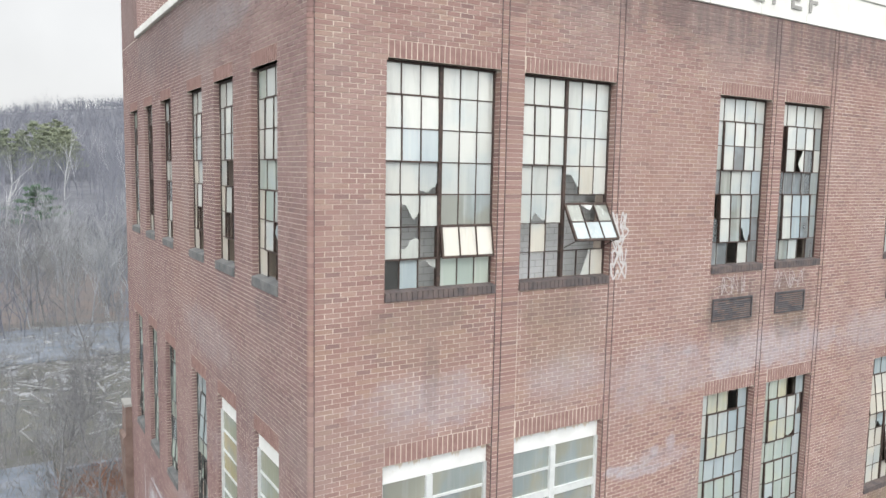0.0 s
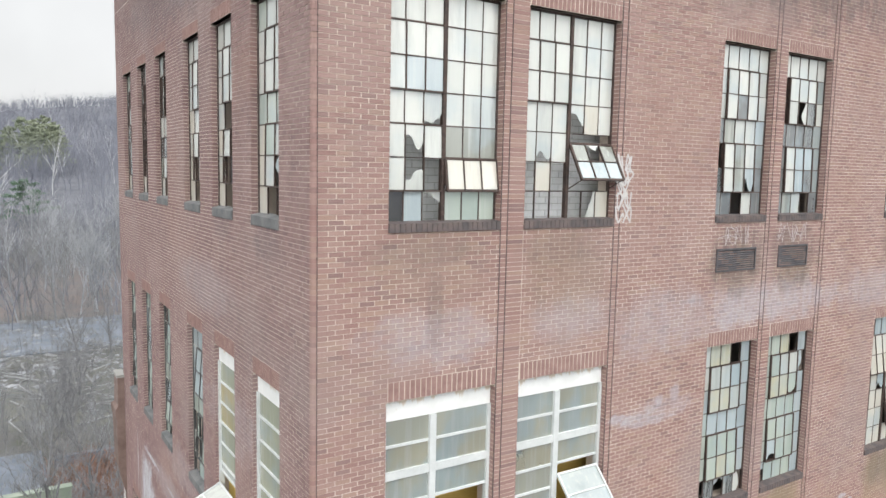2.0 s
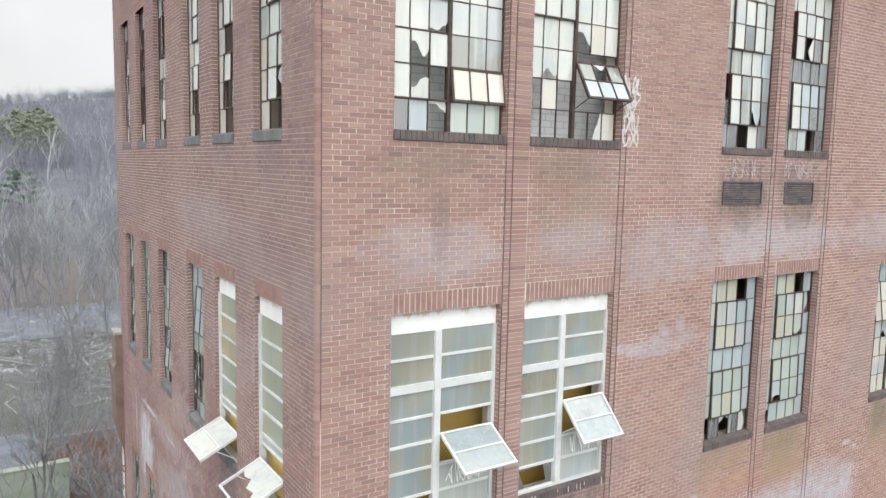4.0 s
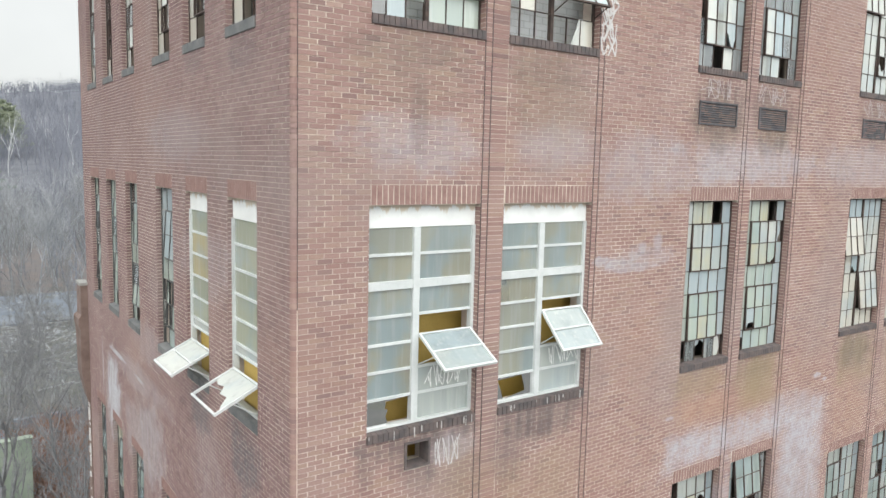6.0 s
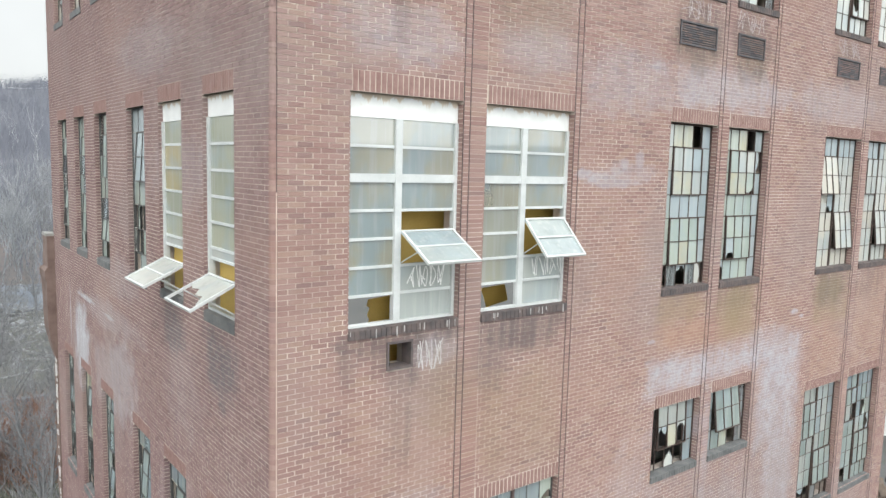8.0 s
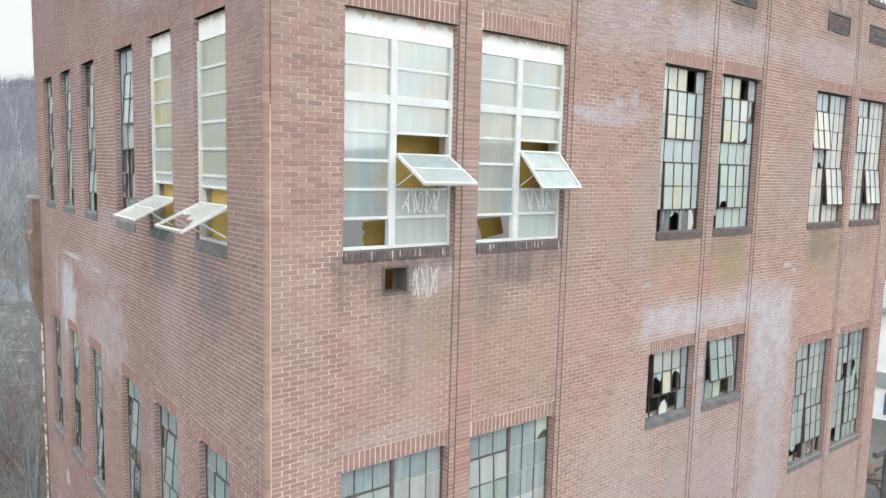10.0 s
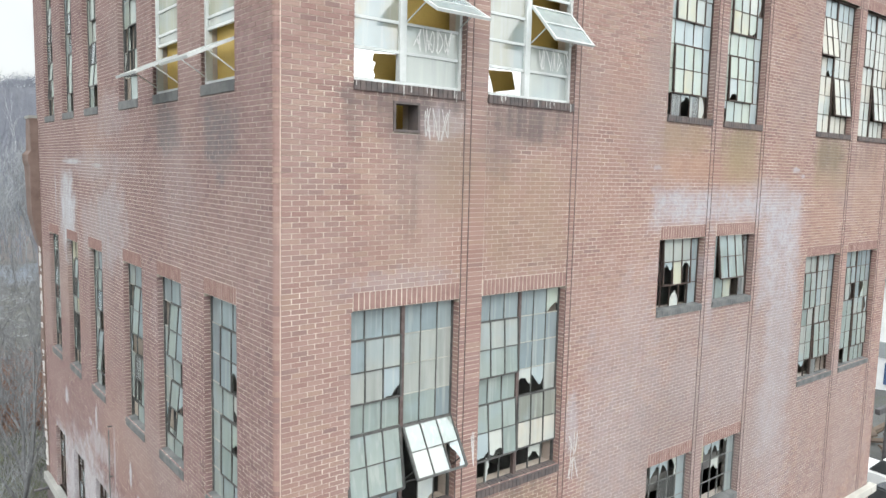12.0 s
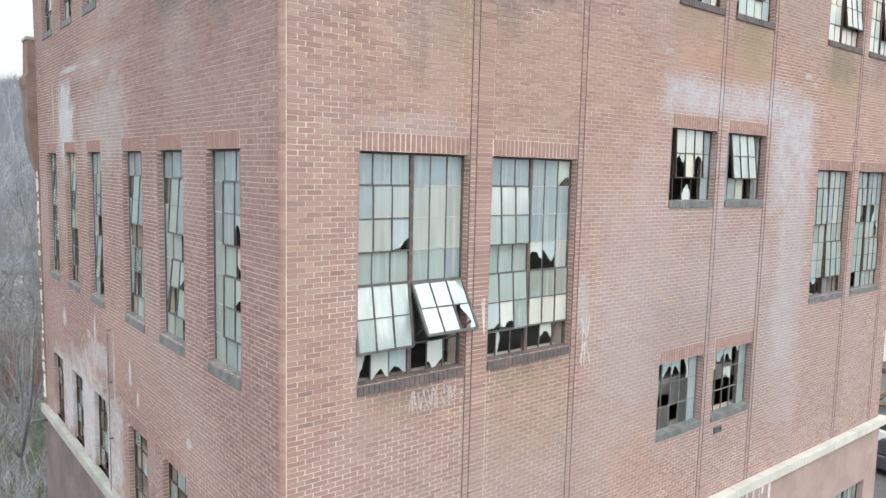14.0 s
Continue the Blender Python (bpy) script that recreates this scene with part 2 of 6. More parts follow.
def masonry(name, ax, pale, dark, mortar=False, cool=0.0):
    g = Graph(name)
    big, fine = g.noise(0.55, 4), g.noise(34, 3, 0.65)
    ragged, torn = g.noise(2.4, 6, 0.7), g.noise(9.0, 5, 0.7)
    mid = g.noise(3.2, 4, 0.6)
    if mortar:
        colour = g.mix(g.ramp(big, 0.3, 0.7), (0.58, 0.50, 0.425), (0.70, 0.625, 0.535))
        colour = g.mix(g.ramp(fine, 0.35, 0.75, 0, 0.35), colour, (0.46, 0.39, 0.35))
        # joints washed out in some stretches, freshly pale in others
        worn = g.noise(1.5, 6, 0.7)
        colour = g.mix(g.ramp(worn, 0.56, 0.40, 0, 0.0 if ax else 0.55), colour, (0.40, 0.31, 0.265))
        colour = g.mix(g.ramp(worn, 0.54, 0.66, 0, 0.0 if ax else 0.6), colour, (0.78, 0.71, 0.62))
    else:
        r = g.island()
        r2 = g.math('FRACT', g.math('MULTIPLY', r, 7.31))
        colour = g.mix(r, (0.238, 0.138, 0.123), (0.315, 0.200, 0.178))
        r3 = g.math('FRACT', g.math('MULTIPLY', r, 23.7))
        colour = g.mix(g.ramp(r2, 0.74, 0.97, 0, 0.5), colour, (0.150, 0.102, 0.102))
        colour = g.mix(g.ramp(r3, 0.70, 0.95, 0, 0.55), colour, (0.36, 0.255, 0.195))
        colour = g.mix(g.ramp(r2, 0.16, 0.04, 0, 0.5), colour, (0.38, 0.265, 0.228))
        colour = g.mix(g.ramp(mid, 0.35, 0.75, 0, 0.4), colour, (0.262, 0.172, 0.153))
        colour = g.mix(g.ramp(fine, 0.45, 0.8, 0, 0.45), colour, (0.165, 0.092, 0.08))
    # west side's shade put into its brick colour: cooler, more purple, with strong mottling
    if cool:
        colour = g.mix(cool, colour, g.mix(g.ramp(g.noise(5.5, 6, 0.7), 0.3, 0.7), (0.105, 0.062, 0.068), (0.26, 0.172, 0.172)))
    # broad weathering of the whole wall: greyer and warmer stretches
    zone = g.noise(0.30, 3, 0.5)
    k = (0.3 if ax else 0.55) if mortar else 1.0
    colour = g.mix(g.ramp(zone, 0.50, 0.68, 0, 0.5 * k), colour, (0.27, 0.215, 0.205))
    colour = g.mix(g.ramp(g.noise(0.23, 3, 0.5, stretch=(1, 1, 1.6)), 0.53, 0.70, 0, 0.28 * k), colour, (0.33, 0.205, 0.16))
    colour = g.mix(g.ramp(big, 0.42, 0.72, 0, 0.38 * k), colour, (0.33, 0.235, 0.215))
    wash = g.noise(1.0, 5, 0.6, stretch=(1.7, 1.7, 0.28))
    colour = g.mix(g.ramp(wash, 0.55, 0.8, 0, 0.35 * k), colour, (0.175, 0.11, 0.098))
    p = None
    for q in pale:
        v = blotch(g, ax, *q, torn if min(q[2:4]) < 0.25 else ragged)
        p = v if p is None else g.math('MAXIMUM', p, v)
    lime = None
    for q in WASH_WEST if ax else WASH_SOUTH:
        wash_p = patch(g, ax, *q, ragged)
        lime = wash_p if lime is None else g.math('MAXIMUM', lime, wash_p)
    streak = g.ramp(g.noise(5.0, 3, 0.6, stretch=(1, 1, 0.35)), 0.30, 0.62, 0.45, 1.0)
    colour = g.mix(g.math('MAXIMUM', g.math('MULTIPLY', p, streak), g.math('MULTIPLY', lime, g.math('MULTIPLY', g.ramp(g.noise(2.1, 5, 0.7), 0.36, 0.60, 0.50, 1.0), g.ramp(torn, 0.36, 0.56, 0.55, 1.0)))), colour, g.mix(g.ramp(fine, 0.35, 0.65), (0.355, 0.35, 0.39) if ax == 0 else (0.34, 0.335, 0.36), (0.48, 0.48, 0.53) if ax == 0 else (0.55, 0.55, 0.575)))
    if ax == 0:
        for marks, stain in ((COOL_SOUTH, (0.44, 0.40, 0.385) if mortar else (0.255, 0.205, 0.20)), (WARM_SOUTH, (0.36, 0.205, 0.145)), (MOSS_SOUTH, (0.185, 0.15, 0.09))):
            p = None
            for q in marks:
                v = blotch(g, ax, *q, ragged)
                p = v if p is None else g.math('MAXIMUM', p, v)
            colour = g.mix(g.math('MULTIPLY', p, g.ramp(wash, 0.3, 0.6, 0.5, 1.0)), colour, stain)
        for marks, stain in ((TAN_SOUTH, (0.40, 0.26, 0.175)), (OLIVE_SOUTH, (0.235, 0.20, 0.115))):
            p = None
            for q in marks:
                v = patch(g, ax, *q, ragged)
                p = v if p is None else g.math('MAXIMUM', p, v)
            colour = g.mix(g.math('MULTIPLY', p, g.ramp(wash, 0.3, 0.6, 0.4, 1.0)), colour, stain)
    p = None
    for q in dark:
        v = blotch(g, ax, *q, torn if min(q[2:4]) < 0.25 else ragged)
        p = v if p is None else g.math('MAXIMUM', p, v)
    if ax == 0:
        p = g.math('MULTIPLY', p, g.ramp(g.noise(6.0, 4, 0.6, stretch=(1, 1, 0.10)), 0.35, 0.62, 0.35, 1.0))
    if ax:
        p = g.math('MULTIPLY', p, g.ramp(torn, 0.3, 0.6, 0.25, 0.45 if mortar else 1.0))
    colour = g.mix(p, colour, (0.115, 0.11, 0.12) if ax else (0.088, 0.074, 0.074))
    g.bump(g.noise(60, 4, 0.7), 0.5, 0.004)
    return g.done(colour, g.ramp(fine, 0.2, 0.8, 0.78, 0.95))


brick_south = masonry("brick_south", 0, PALE_SOUTH, DARK_SOUTH)
mortar_south = masonry("mortar_south", 0, PALE_SOUTH, DARK_SOUTH, True)
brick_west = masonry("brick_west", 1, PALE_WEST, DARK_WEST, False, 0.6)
mortar_west = masonry("mortar_west", 1, PALE_WEST, DARK_WEST, True)


def plain(name, a, b, scale=3.0, rough=0.8, metal=0.0, bump=0.3, fine=40.0, speck=None, speck_at=0.66):
    """A worn surface that wanders between two colours, with fine grain and specks."""
    g = Graph(name)
    colour = g.mix(g.ramp(g.noise(scale, 5, 0.6), 0.3, 0.7), a, b)
    grain = g.noise(fine, 4, 0.7)
    colour = g.mix(g.ramp(grain, 0.45, 0.85, 0, 0.35), colour, tuple(0.6 * v for v in a))
    if speck:
        colour = g.mix(g.ramp(g.noise(scale * 2.7, 6, 0.7), speck_at, speck_at + 0.08), colour, speck)
    g.bump(grain, bump, 0.004)
    return g.done(colour, g.ramp(grain, 0.2, 0.8, max(rough - 0.1, 0.02), min(rough + 0.1, 1.0)), metal)


soldier = plain("soldier_brick", (0.215, 0.125, 0.110), (0.295, 0.185, 0.165), 6.0, 0.85)
sill_brick = plain("sill_brick", (0.075, 0.068, 0.070), (0.145, 0.112, 0.105), 5.0, 0.9)
sill_stone = plain("sill_stone", (0.10, 0.105, 0.108), (0.18, 0.18, 0.178), 4.0, 0.85)
limestone = plain("limestone", (0.66, 0.66, 0.62), (0.76, 0.76, 0.73), 1.6, 0.8, speck=(0.40, 0.38, 0.34), speck_at=0.68)
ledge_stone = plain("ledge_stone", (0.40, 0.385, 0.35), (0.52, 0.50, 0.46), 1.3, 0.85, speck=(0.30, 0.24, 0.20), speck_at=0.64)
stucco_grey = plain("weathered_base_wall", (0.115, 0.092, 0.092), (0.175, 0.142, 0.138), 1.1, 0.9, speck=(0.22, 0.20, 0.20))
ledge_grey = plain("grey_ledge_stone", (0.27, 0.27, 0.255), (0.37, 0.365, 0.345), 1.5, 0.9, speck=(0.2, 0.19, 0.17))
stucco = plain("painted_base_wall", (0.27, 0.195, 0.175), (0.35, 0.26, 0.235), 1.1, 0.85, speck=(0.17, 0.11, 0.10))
steel_dark = plain("rusted_steel", (0.040, 0.030, 0.027), (0.085, 0.055, 0.045), 12.0, 0.7, 0.2, speck=(0.13, 0.06, 0.035))
steel_brown = plain("red_lead_steel", (0.085, 0.058, 0.054), (0.135, 0.10, 0.094), 10.0, 0.7, 0.1, speck=(0.05, 0.035, 0.03))
steel_grey = plain("weathered_grey_steel", (0.11, 0.112, 0.11), (0.17, 0.17, 0.165), 10.0, 0.7, 0.1, speck=(0.10, 0.055, 0.04))
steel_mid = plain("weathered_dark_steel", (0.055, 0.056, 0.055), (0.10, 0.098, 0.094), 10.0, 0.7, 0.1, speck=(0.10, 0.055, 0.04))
# light on the dusty tops of level bars, put into a paler steel
steel_flat = plain("lit_dusty_grey_steel", (0.24, 0.245, 0.22), (0.34, 0.335, 0.295), 7.0, 0.8, 0.0, speck=(0.17, 0.10, 0.06))
white_paint = plain("white_paint", (0.74, 0.755, 0.745), (0.82, 0.835, 0.825), 3.0, 0.5, speck=(0.50, 0.36, 0.20), speck_at=0.71)


def stained_head():
    """White paint with ochre rust runs that start at the head of the opening."""
    g = Graph("stained_white_paint")
    colour = g.mix(g.ramp(g.noise(3.0, 5, 0.6), 0.3, 0.7), (0.70, 0.71, 0.695), (0.80, 0.81, 0.795))
    d = g.math('SUBTRACT', 11.30, g.axis(2))
    runs = g.noise(5.0, 5, 0.7, stretch=(1.5, 1.5, 0.25))
    reach = g.ramp(runs, 0.35, 0.75, 0.015, 0.17)
    colour = g.mix(g.ramp(g.math('DIVIDE', d, reach), 0.6, 1.1, 0.62, 0.0), colour, (0.50, 0.36, 0.20))
    colour = g.mix(g.ramp(g.noise(14, 5, 0.7), 0.60, 0.72, 0, 0.35), colour, (0.52, 0.44, 0.32))
    return g.done(colour, 0.55)


head_paint = stained_head()
frame_paint = plain("grey_white_frame_paint", (0.50, 0.525, 0.52), (0.61, 0.63, 0.625), 3.0, 0.5, speck=(0.40, 0.33, 0.25), speck_at=0.70)
ochre = plain("ochre_board", (0.50, 0.34, 0.08), (0.58, 0.41, 0.12), 1.5, 0.6)
plaster = plain("whitewashed_wall", (0.38, 0.39, 0.38), (0.55, 0.56, 0.54), 1.2, 0.9, speck=(0.2, 0.18, 0.16))
inner_brick = plain("grey_painted_brick", (0.66, 0.68, 0.69), (0.78, 0.80, 0.81), 1.2, 0.9, speck=(0.3, 0.29, 0.28))
gloom = plain("concrete_slab", (0.16, 0.155, 0.15), (0.24, 0.23, 0.22), 0.8, 0.9)
roofing = plain("roof_felt", (0.06, 0.06, 0.06), (0.11, 0.105, 0.10), 0.8, 0.9)
vent_dark = plain("vent_metal", (0.07, 0.068, 0.075), (0.12, 0.112, 0.118), 5.0, 0.6, 0.3)
chalk = plain("spray_paint_white", (0.48, 0.46, 0.45), (0.60, 0.58, 0.57), 9.0, 0.8)
chalk_bright = plain("fresh_white_spray", (0.70, 0.70, 0.69), (0.82, 0.82, 0.81), 9.0, 0.7)
chalk_faded = plain("faded_white_spray", (0.36, 0.31, 0.30), (0.50, 0.46, 0.45), 14.0, 0.9, speck=(0.27, 0.19, 0.175), speck_at=0.5)
joint_dark = plain("caulked_joint", (0.045, 0.032, 0.031), (0.075, 0.052, 0.05), 6.0, 0.8)
joint_dull = plain("dull_mortar", (0.27, 0.185, 0.16), (0.36, 0.26, 0.23), 6.0, 0.9)
joint_pale = plain("pale_mortar_bead", (0.50, 0.38, 0.32), (0.66, 0.53, 0.46), 6.0, 0.9)


def frosted(name, a, b, rough=0.10, thin=0.22, ior=2.2):
    """Old figured or painted glass: pale body under a shiny face, tinted pane by pane."""
    g = Graph(name)
    r = g.island()
    dirt = g.noise(3.4, 5, 0.65, stretch=(1.6, 1.6, 0.22))
    colour = g.mix(r, a, b)
    colour = g.mix(g.ramp(dirt, 0.45, 0.8, 0, 0.45), colour, tuple(0.55 * v for v in a))
    # run marks of rain and old paint; cool and warm patches painted as reflected sky
    runs = g.noise(9.0, 4, 0.6, stretch=(1.5, 1.5, 0.06))
    colour = g.mix(g.ramp(runs, 0.52, 0.66, 0, 0.35), colour, (0.62, 0.64, 0.60))
    colour = g.mix(g.ramp(g.noise(1.7, 3, 0.5), 0.45, 0.7, 0, 0.4), colour, (0.40, 0.50, 0.55))
    g.bump(g.noise(2.2, 2, 0.5), 0.04, 0.02)
    g.done(colour, g.ramp(dirt, 0.3, 0.8, rough, rough + 0.16), 0.0, ior)
    clear, blend = g.n.new("ShaderNodeBsdfTransparent"), g.n.new("ShaderNodeMixShader")
    clear.inputs[0].default_value = (0.9, 0.93, 0.9, 1)
    blend.inputs[0].default_value = thin
    g.l.new(g.bsdf.outputs[0], blend.inputs[1]), g.l.new(clear.outputs[0], blend.inputs[2])
    g.l.new(blend.outputs[0], g.n["Material Output"].inputs["Surface"])
    return g.m


glass_frost = frosted("frosted_glass", (0.43, 0.475, 0.46), (0.55, 0.58, 0.55))
glass_yellow = frosted("yellowed_glass", (0.54, 0.52, 0.37), (0.60, 0.58, 0.45))
glass_blue = frosted("bluish_glass", (0.39, 0.465, 0.49), (0.49, 0.555, 0.57))
glass_green = frosted("greenish_glass", (0.40, 0.475, 0.43), (0.52, 0.575, 0.50), 0.08)
glass_haze = frosted("hazy_glass", (0.28, 0.325, 0.335), (0.36, 0.405, 0.405), 0.08, 0.3)
# olive and amber: the ochre room showing through is put into the pane colour
glass_olive = frosted("olive_glass", (0.40, 0.42, 0.32), (0.50, 0.515, 0.40), 0.08, 0.3)
glass_amber = frosted("amber_glass", (0.48, 0.415, 0.22), (0.56, 0.485, 0.29), 0.08, 0.3)
# frosted glass with the sky's reflection put into a whiter body
glass_white = frosted("sky_white_glass", (0.54, 0.565, 0.53), (0.68, 0.69, 0.645), 0.08)
glass_sheen_blue = frosted("glossy_bluish_glass", (0.28, 0.345, 0.375), (0.355, 0.42, 0.44), 0.05, 0.25, 3.0)
glass_sheen_green = frosted("glossy_greenish_glass", (0.325, 0.39, 0.37), (0.41, 0.47, 0.445), 0.05, 0.25, 3.0)
glass_sheen_white = frosted("glossy_white_glass", (0.42, 0.445, 0.425), (0.52, 0.54, 0.505), 0.05, 0.25, 3.0)
glass_film = frosted("sooty_bluish_glass", (0.36, 0.43, 0.46), (0.46, 0.50, 0.48), 0.12, 0.3)
glass_celadon = frosted("grey_green_glass", (0.27, 0.285, 0.25), (0.34, 0.355, 0.315))
glass_cream = frosted("cream_glass", (0.60, 0.57, 0.49), (0.70, 0.67, 0.59))
glass_grey = frosted("grey_glass", (0.14, 0.155, 0.16), (0.22, 0.23, 0.235))


def thin_glass(name, body, amount, shine=3.0, other=None):
    """Clear or half-clear dirty pane: seen through, with a shiny face."""
    g = Graph(name)
    clear = g.n.new("ShaderNodeBsdfTransparent")
    clear.inputs[0].default_value = (0.86, 0.90, 0.87, 1)
    dull = g.n.new("ShaderNodeBsdfDiffuse")
    dull.inputs[0].default_value = (*body, 1)
    if other:
        tone = g.mix(g.ramp(g.noise(1.1, 4, 0.6, stretch=(1.0, 1.0, 0.6)), 0.42, 0.58), body, other)
        tone = g.mix(g.math('MULTIPLY', g.island(), 0.5), tone, (0.52, 0.57, 0.53))
        tone = g.mix(g.ramp(g.noise(8.0, 4, 0.6, stretch=(1.4, 1.4, 0.08)), 0.52, 0.68, 0, 0.4), tone, (0.60, 0.64, 0.62))
        g.l.new(tone, dull.inputs[0])
    gloss = g.n.new("ShaderNodeBsdfGlossy")
    gloss.inputs["Roughness"].default_value = 0.04
    fres = g.n.new("ShaderNodeFresnel")
    fres.inputs[0].default_value = shine
    mix1, mix2 = g.n.new("ShaderNodeMixShader"), g.n.new("ShaderNodeMixShader")
    dirt = g.ramp(g.noise(1.3, 3, 0.5, stretch=(1.0, 1.0, 0.5)), 0.3, 0.75, max(amount - 0.10, 0.0), min(amount + 0.10, 1.0))
    g.l.new(dirt, mix1.inputs[0])
    g.l.new(clear.outputs[0], mix1.inputs[1]), g.l.new(dull.outputs[0], mix1.inputs[2])
    g.l.new(fres.outputs[0], mix2.inputs[0])
    g.l.new(mix1.outputs[0], mix2.inputs[1]), g.l.new(gloss.outputs[0], mix2.inputs[2])
    g.l.new(mix2.outputs[0], g.n["Material Output"].inputs["Surface"])
    return g.m


glass_clear = thin_glass("clear_glass", (0.4, 0.42, 0.4), 0.12)
glass_dirty = thin_glass("dirty_glass", (0.45, 0.43, 0.32), 0.64, 3.2, (0.38, 0.47, 0.49))

# ---- mesh helpers ----
def boxes(bm, x0, x1, y0, y1, z0, z1):
    v = [bm.verts.new(p) for p in ((x0, y0, z0), (x1, y0, z0), (x1, y1, z0), (x0, y1, z0), (x0, y0, z1), (x1, y0, z1), (x1, y1, z1), (x0, y1, z1))]
    for f in ((0, 3, 2, 1), (4, 5, 6, 7), (0, 1, 5, 4), (1, 2, 6, 5), (2, 3, 7, 6), (3, 0, 4, 7)):
        bm.faces.new([v[i] for i in f])
    return v


def solid(name, bm, mat, parent=None, bevel=0.0):
    if bevel:
        bmesh.ops.bevel(bm, geom=list(bm.edges), offset=bevel, segments=1, affect='EDGES')
    me = bpy.data.meshes.new(name)
    bm.to_mesh(me)
    bm.free()
    me.materials.append(mat)
    ob = new(name, me)
    ob.parent = parent
    return ob


def part(name, bm, mat, parent, label="", bevel=0.0):
    ob = solid(name, bm, mat, parent, bevel)
    return tagged(ob, label) if label else ob


def block(name, x0, x1, y0, y1, z0, z1, mat, parent=None, bevel=0.0, label=""):
    bm = bmesh.new()
    boxes(bm, x0, x1, y0, y1, z0, z1)
    return part(name, bm, mat, parent, label, bevel)


def from_arrays(name, verts, quads, mat, parent=None):
    me = bpy.data.meshes.new(name)
    verts, quads = np.asarray(verts, dtype=np.float32), np.asarray(quads, dtype=np.int32)
    me.vertices.add(len(verts))
    me.vertices.foreach_set("co", verts.ravel())
    k = quads.shape[1]
    me.loops.add(quads.size)
    me.loops.foreach_set("vertex_index", quads.ravel())
    me.polygons.add(len(quads))
    me.polygons.foreach_set("loop_start", np.arange(len(quads), dtype=np.int32) * k)
    me.polygons.foreach_set("use_smooth", np.zeros(len(quads), dtype=bool))
    me.update(calc_edges=True)
    me.materials.append(mat)
    ob = new(name, me)
    ob.parent = parent
    return ob


def tube(bm, a, b, ra, rb, sides=5):
    a, b = Vector(a), Vector(b)
    q = (b - a).to_track_quat('Z', 'Y')
    ring = []
    for p, r in ((a, ra), (b, rb)):
        ring.append([bm.verts.new(p + q @ Vector((r * math.cos(6.2832 * i / sides), r * math.sin(6.2832 * i / sides), 0))) for i in range(sides)])
    for i in range(sides):
        j = (i + 1) % sides
        bm.faces.new((ring[0][i], ring[0][j], ring[1][j], ring[1][i]))
    bm.faces.new(ring[0][::-1])
    bm.faces.new(ring[1])
    return ring

# ---- the building: plan ----
BRICK, COURSE, JOINT, HEAD_JOINT = 0.205, 0.0625, 0.0088, 0.0125
NOSE = 0.065                      # radius of the bullnose bricks at the corner
STRIP = 0.115                     # brick strip between two dark joints beside each bay
X_END, Y_END = 17.35, 13.40       # the far ends of the two fronts
LEDGE, TOP = -0.82, 17.87
GROUND = -6.0
# window bays of the south front: (lintel left, dark joint, opening left, opening right)
BAYS = [(1.02, 2.72, 1.00, 2.71), (3.13, 4.86, 3.12, 4.85), (7.25, 8.66, 7.24, 8.65), (9.03, 10.45, 9.02, 10.44), (12.77, 14.49, 12.76, 14.48), (14.89, 16.62, 14.88, 16.61)]
FLOORS = {"A": (13.55, 16.46), "B": (8.39, 11.30), "C": (2.78, 5.64)}
OPEN_S = []                       # (left, right, bottom, top, bay number, floor)
for i, (b0, b1, o0, o1) in enumerate(BAYS):
    for f, (z0, z1) in FLOORS.items():
        if f == "C" and i in (2, 3):
            OPEN_S += [(o0, o1, 4.98, 6.25, i, "C"), (o0, o1, 0.82, 2.12, i, "D")]
        else:
            OPEN_S.append((o0, o1, z0, z1, i, f))
WEST = [(1.08, 2.17), (3.06, 4.16), (4.945, 6.03), (7.45, 8.48), (9.41, 10.44), (11.30, 12.36)]
OPEN_W = [(a, b, *FLOORS[f], i, f) for i, (a, b) in enumerate(WEST) for f in "ABC"] + [(a, b, LEDGE, 0.80, i, "D") for i, (a, b) in enumerate(WEST) if i]
SOLDIER = 0.235
HOLES_S = [(a, b, z0, z1) for a, b, z0, z1, _, _ in OPEN_S]
HOLES_W = [(a, b, z0, z1) for a, b, z0, z1, _, _ in OPEN_W]
VENT_B = (1.57, 1.97, 7.83, 8.20)
HOLES_S.append(VENT_B)


def south(u, v, d):
    return (u, -d, v)


def west(u, v, d):
    return (-d, u, v)


def shell(name, to_world, u_end, holes, bays, mat, low, high, back=-0.36, rake=0.0045):
    """The wall behind the brick faces, with its openings cut through and its bays set back."""
    us = sorted({NOSE, u_end, *[q for h in holes for q in h[:2]], *[q for b in bays for q in b[:2]]})
    vs = sorted({low, high, *[q for h in holes for q in h[2:4]]})
    bm = bmesh.new()
    for a, b in zip(us, us[1:]):
        mu, run = (a + b) / 2, None
        face = 0.0
        spans = []
        for c, d in zip(vs, vs[1:]):
            if any(h[0] < mu < h[1] and h[2] < (c + d) / 2 < h[3] for h in holes):
                run = None
            elif run is None:
                run = [c, d]
                spans.append(run)
            else:
                run[1] = d
        for c, d in spans:
            p, q = to_world(a, c, face - rake), to_world(b, d, back)
            boxes(bm, min(p[0], q[0]), max(p[0], q[0]), min(p[1], q[1]), max(p[1], q[1]), c, d)
    ob = solid(name, bm, mat)
    return ob


wall_south = tagged(shell("wall_south", south, X_END, HOLES_S, BAYS, mortar_south, LEDGE, TOP), "weathered red brick factory wall with stained window bays", "wall", kind="structure")
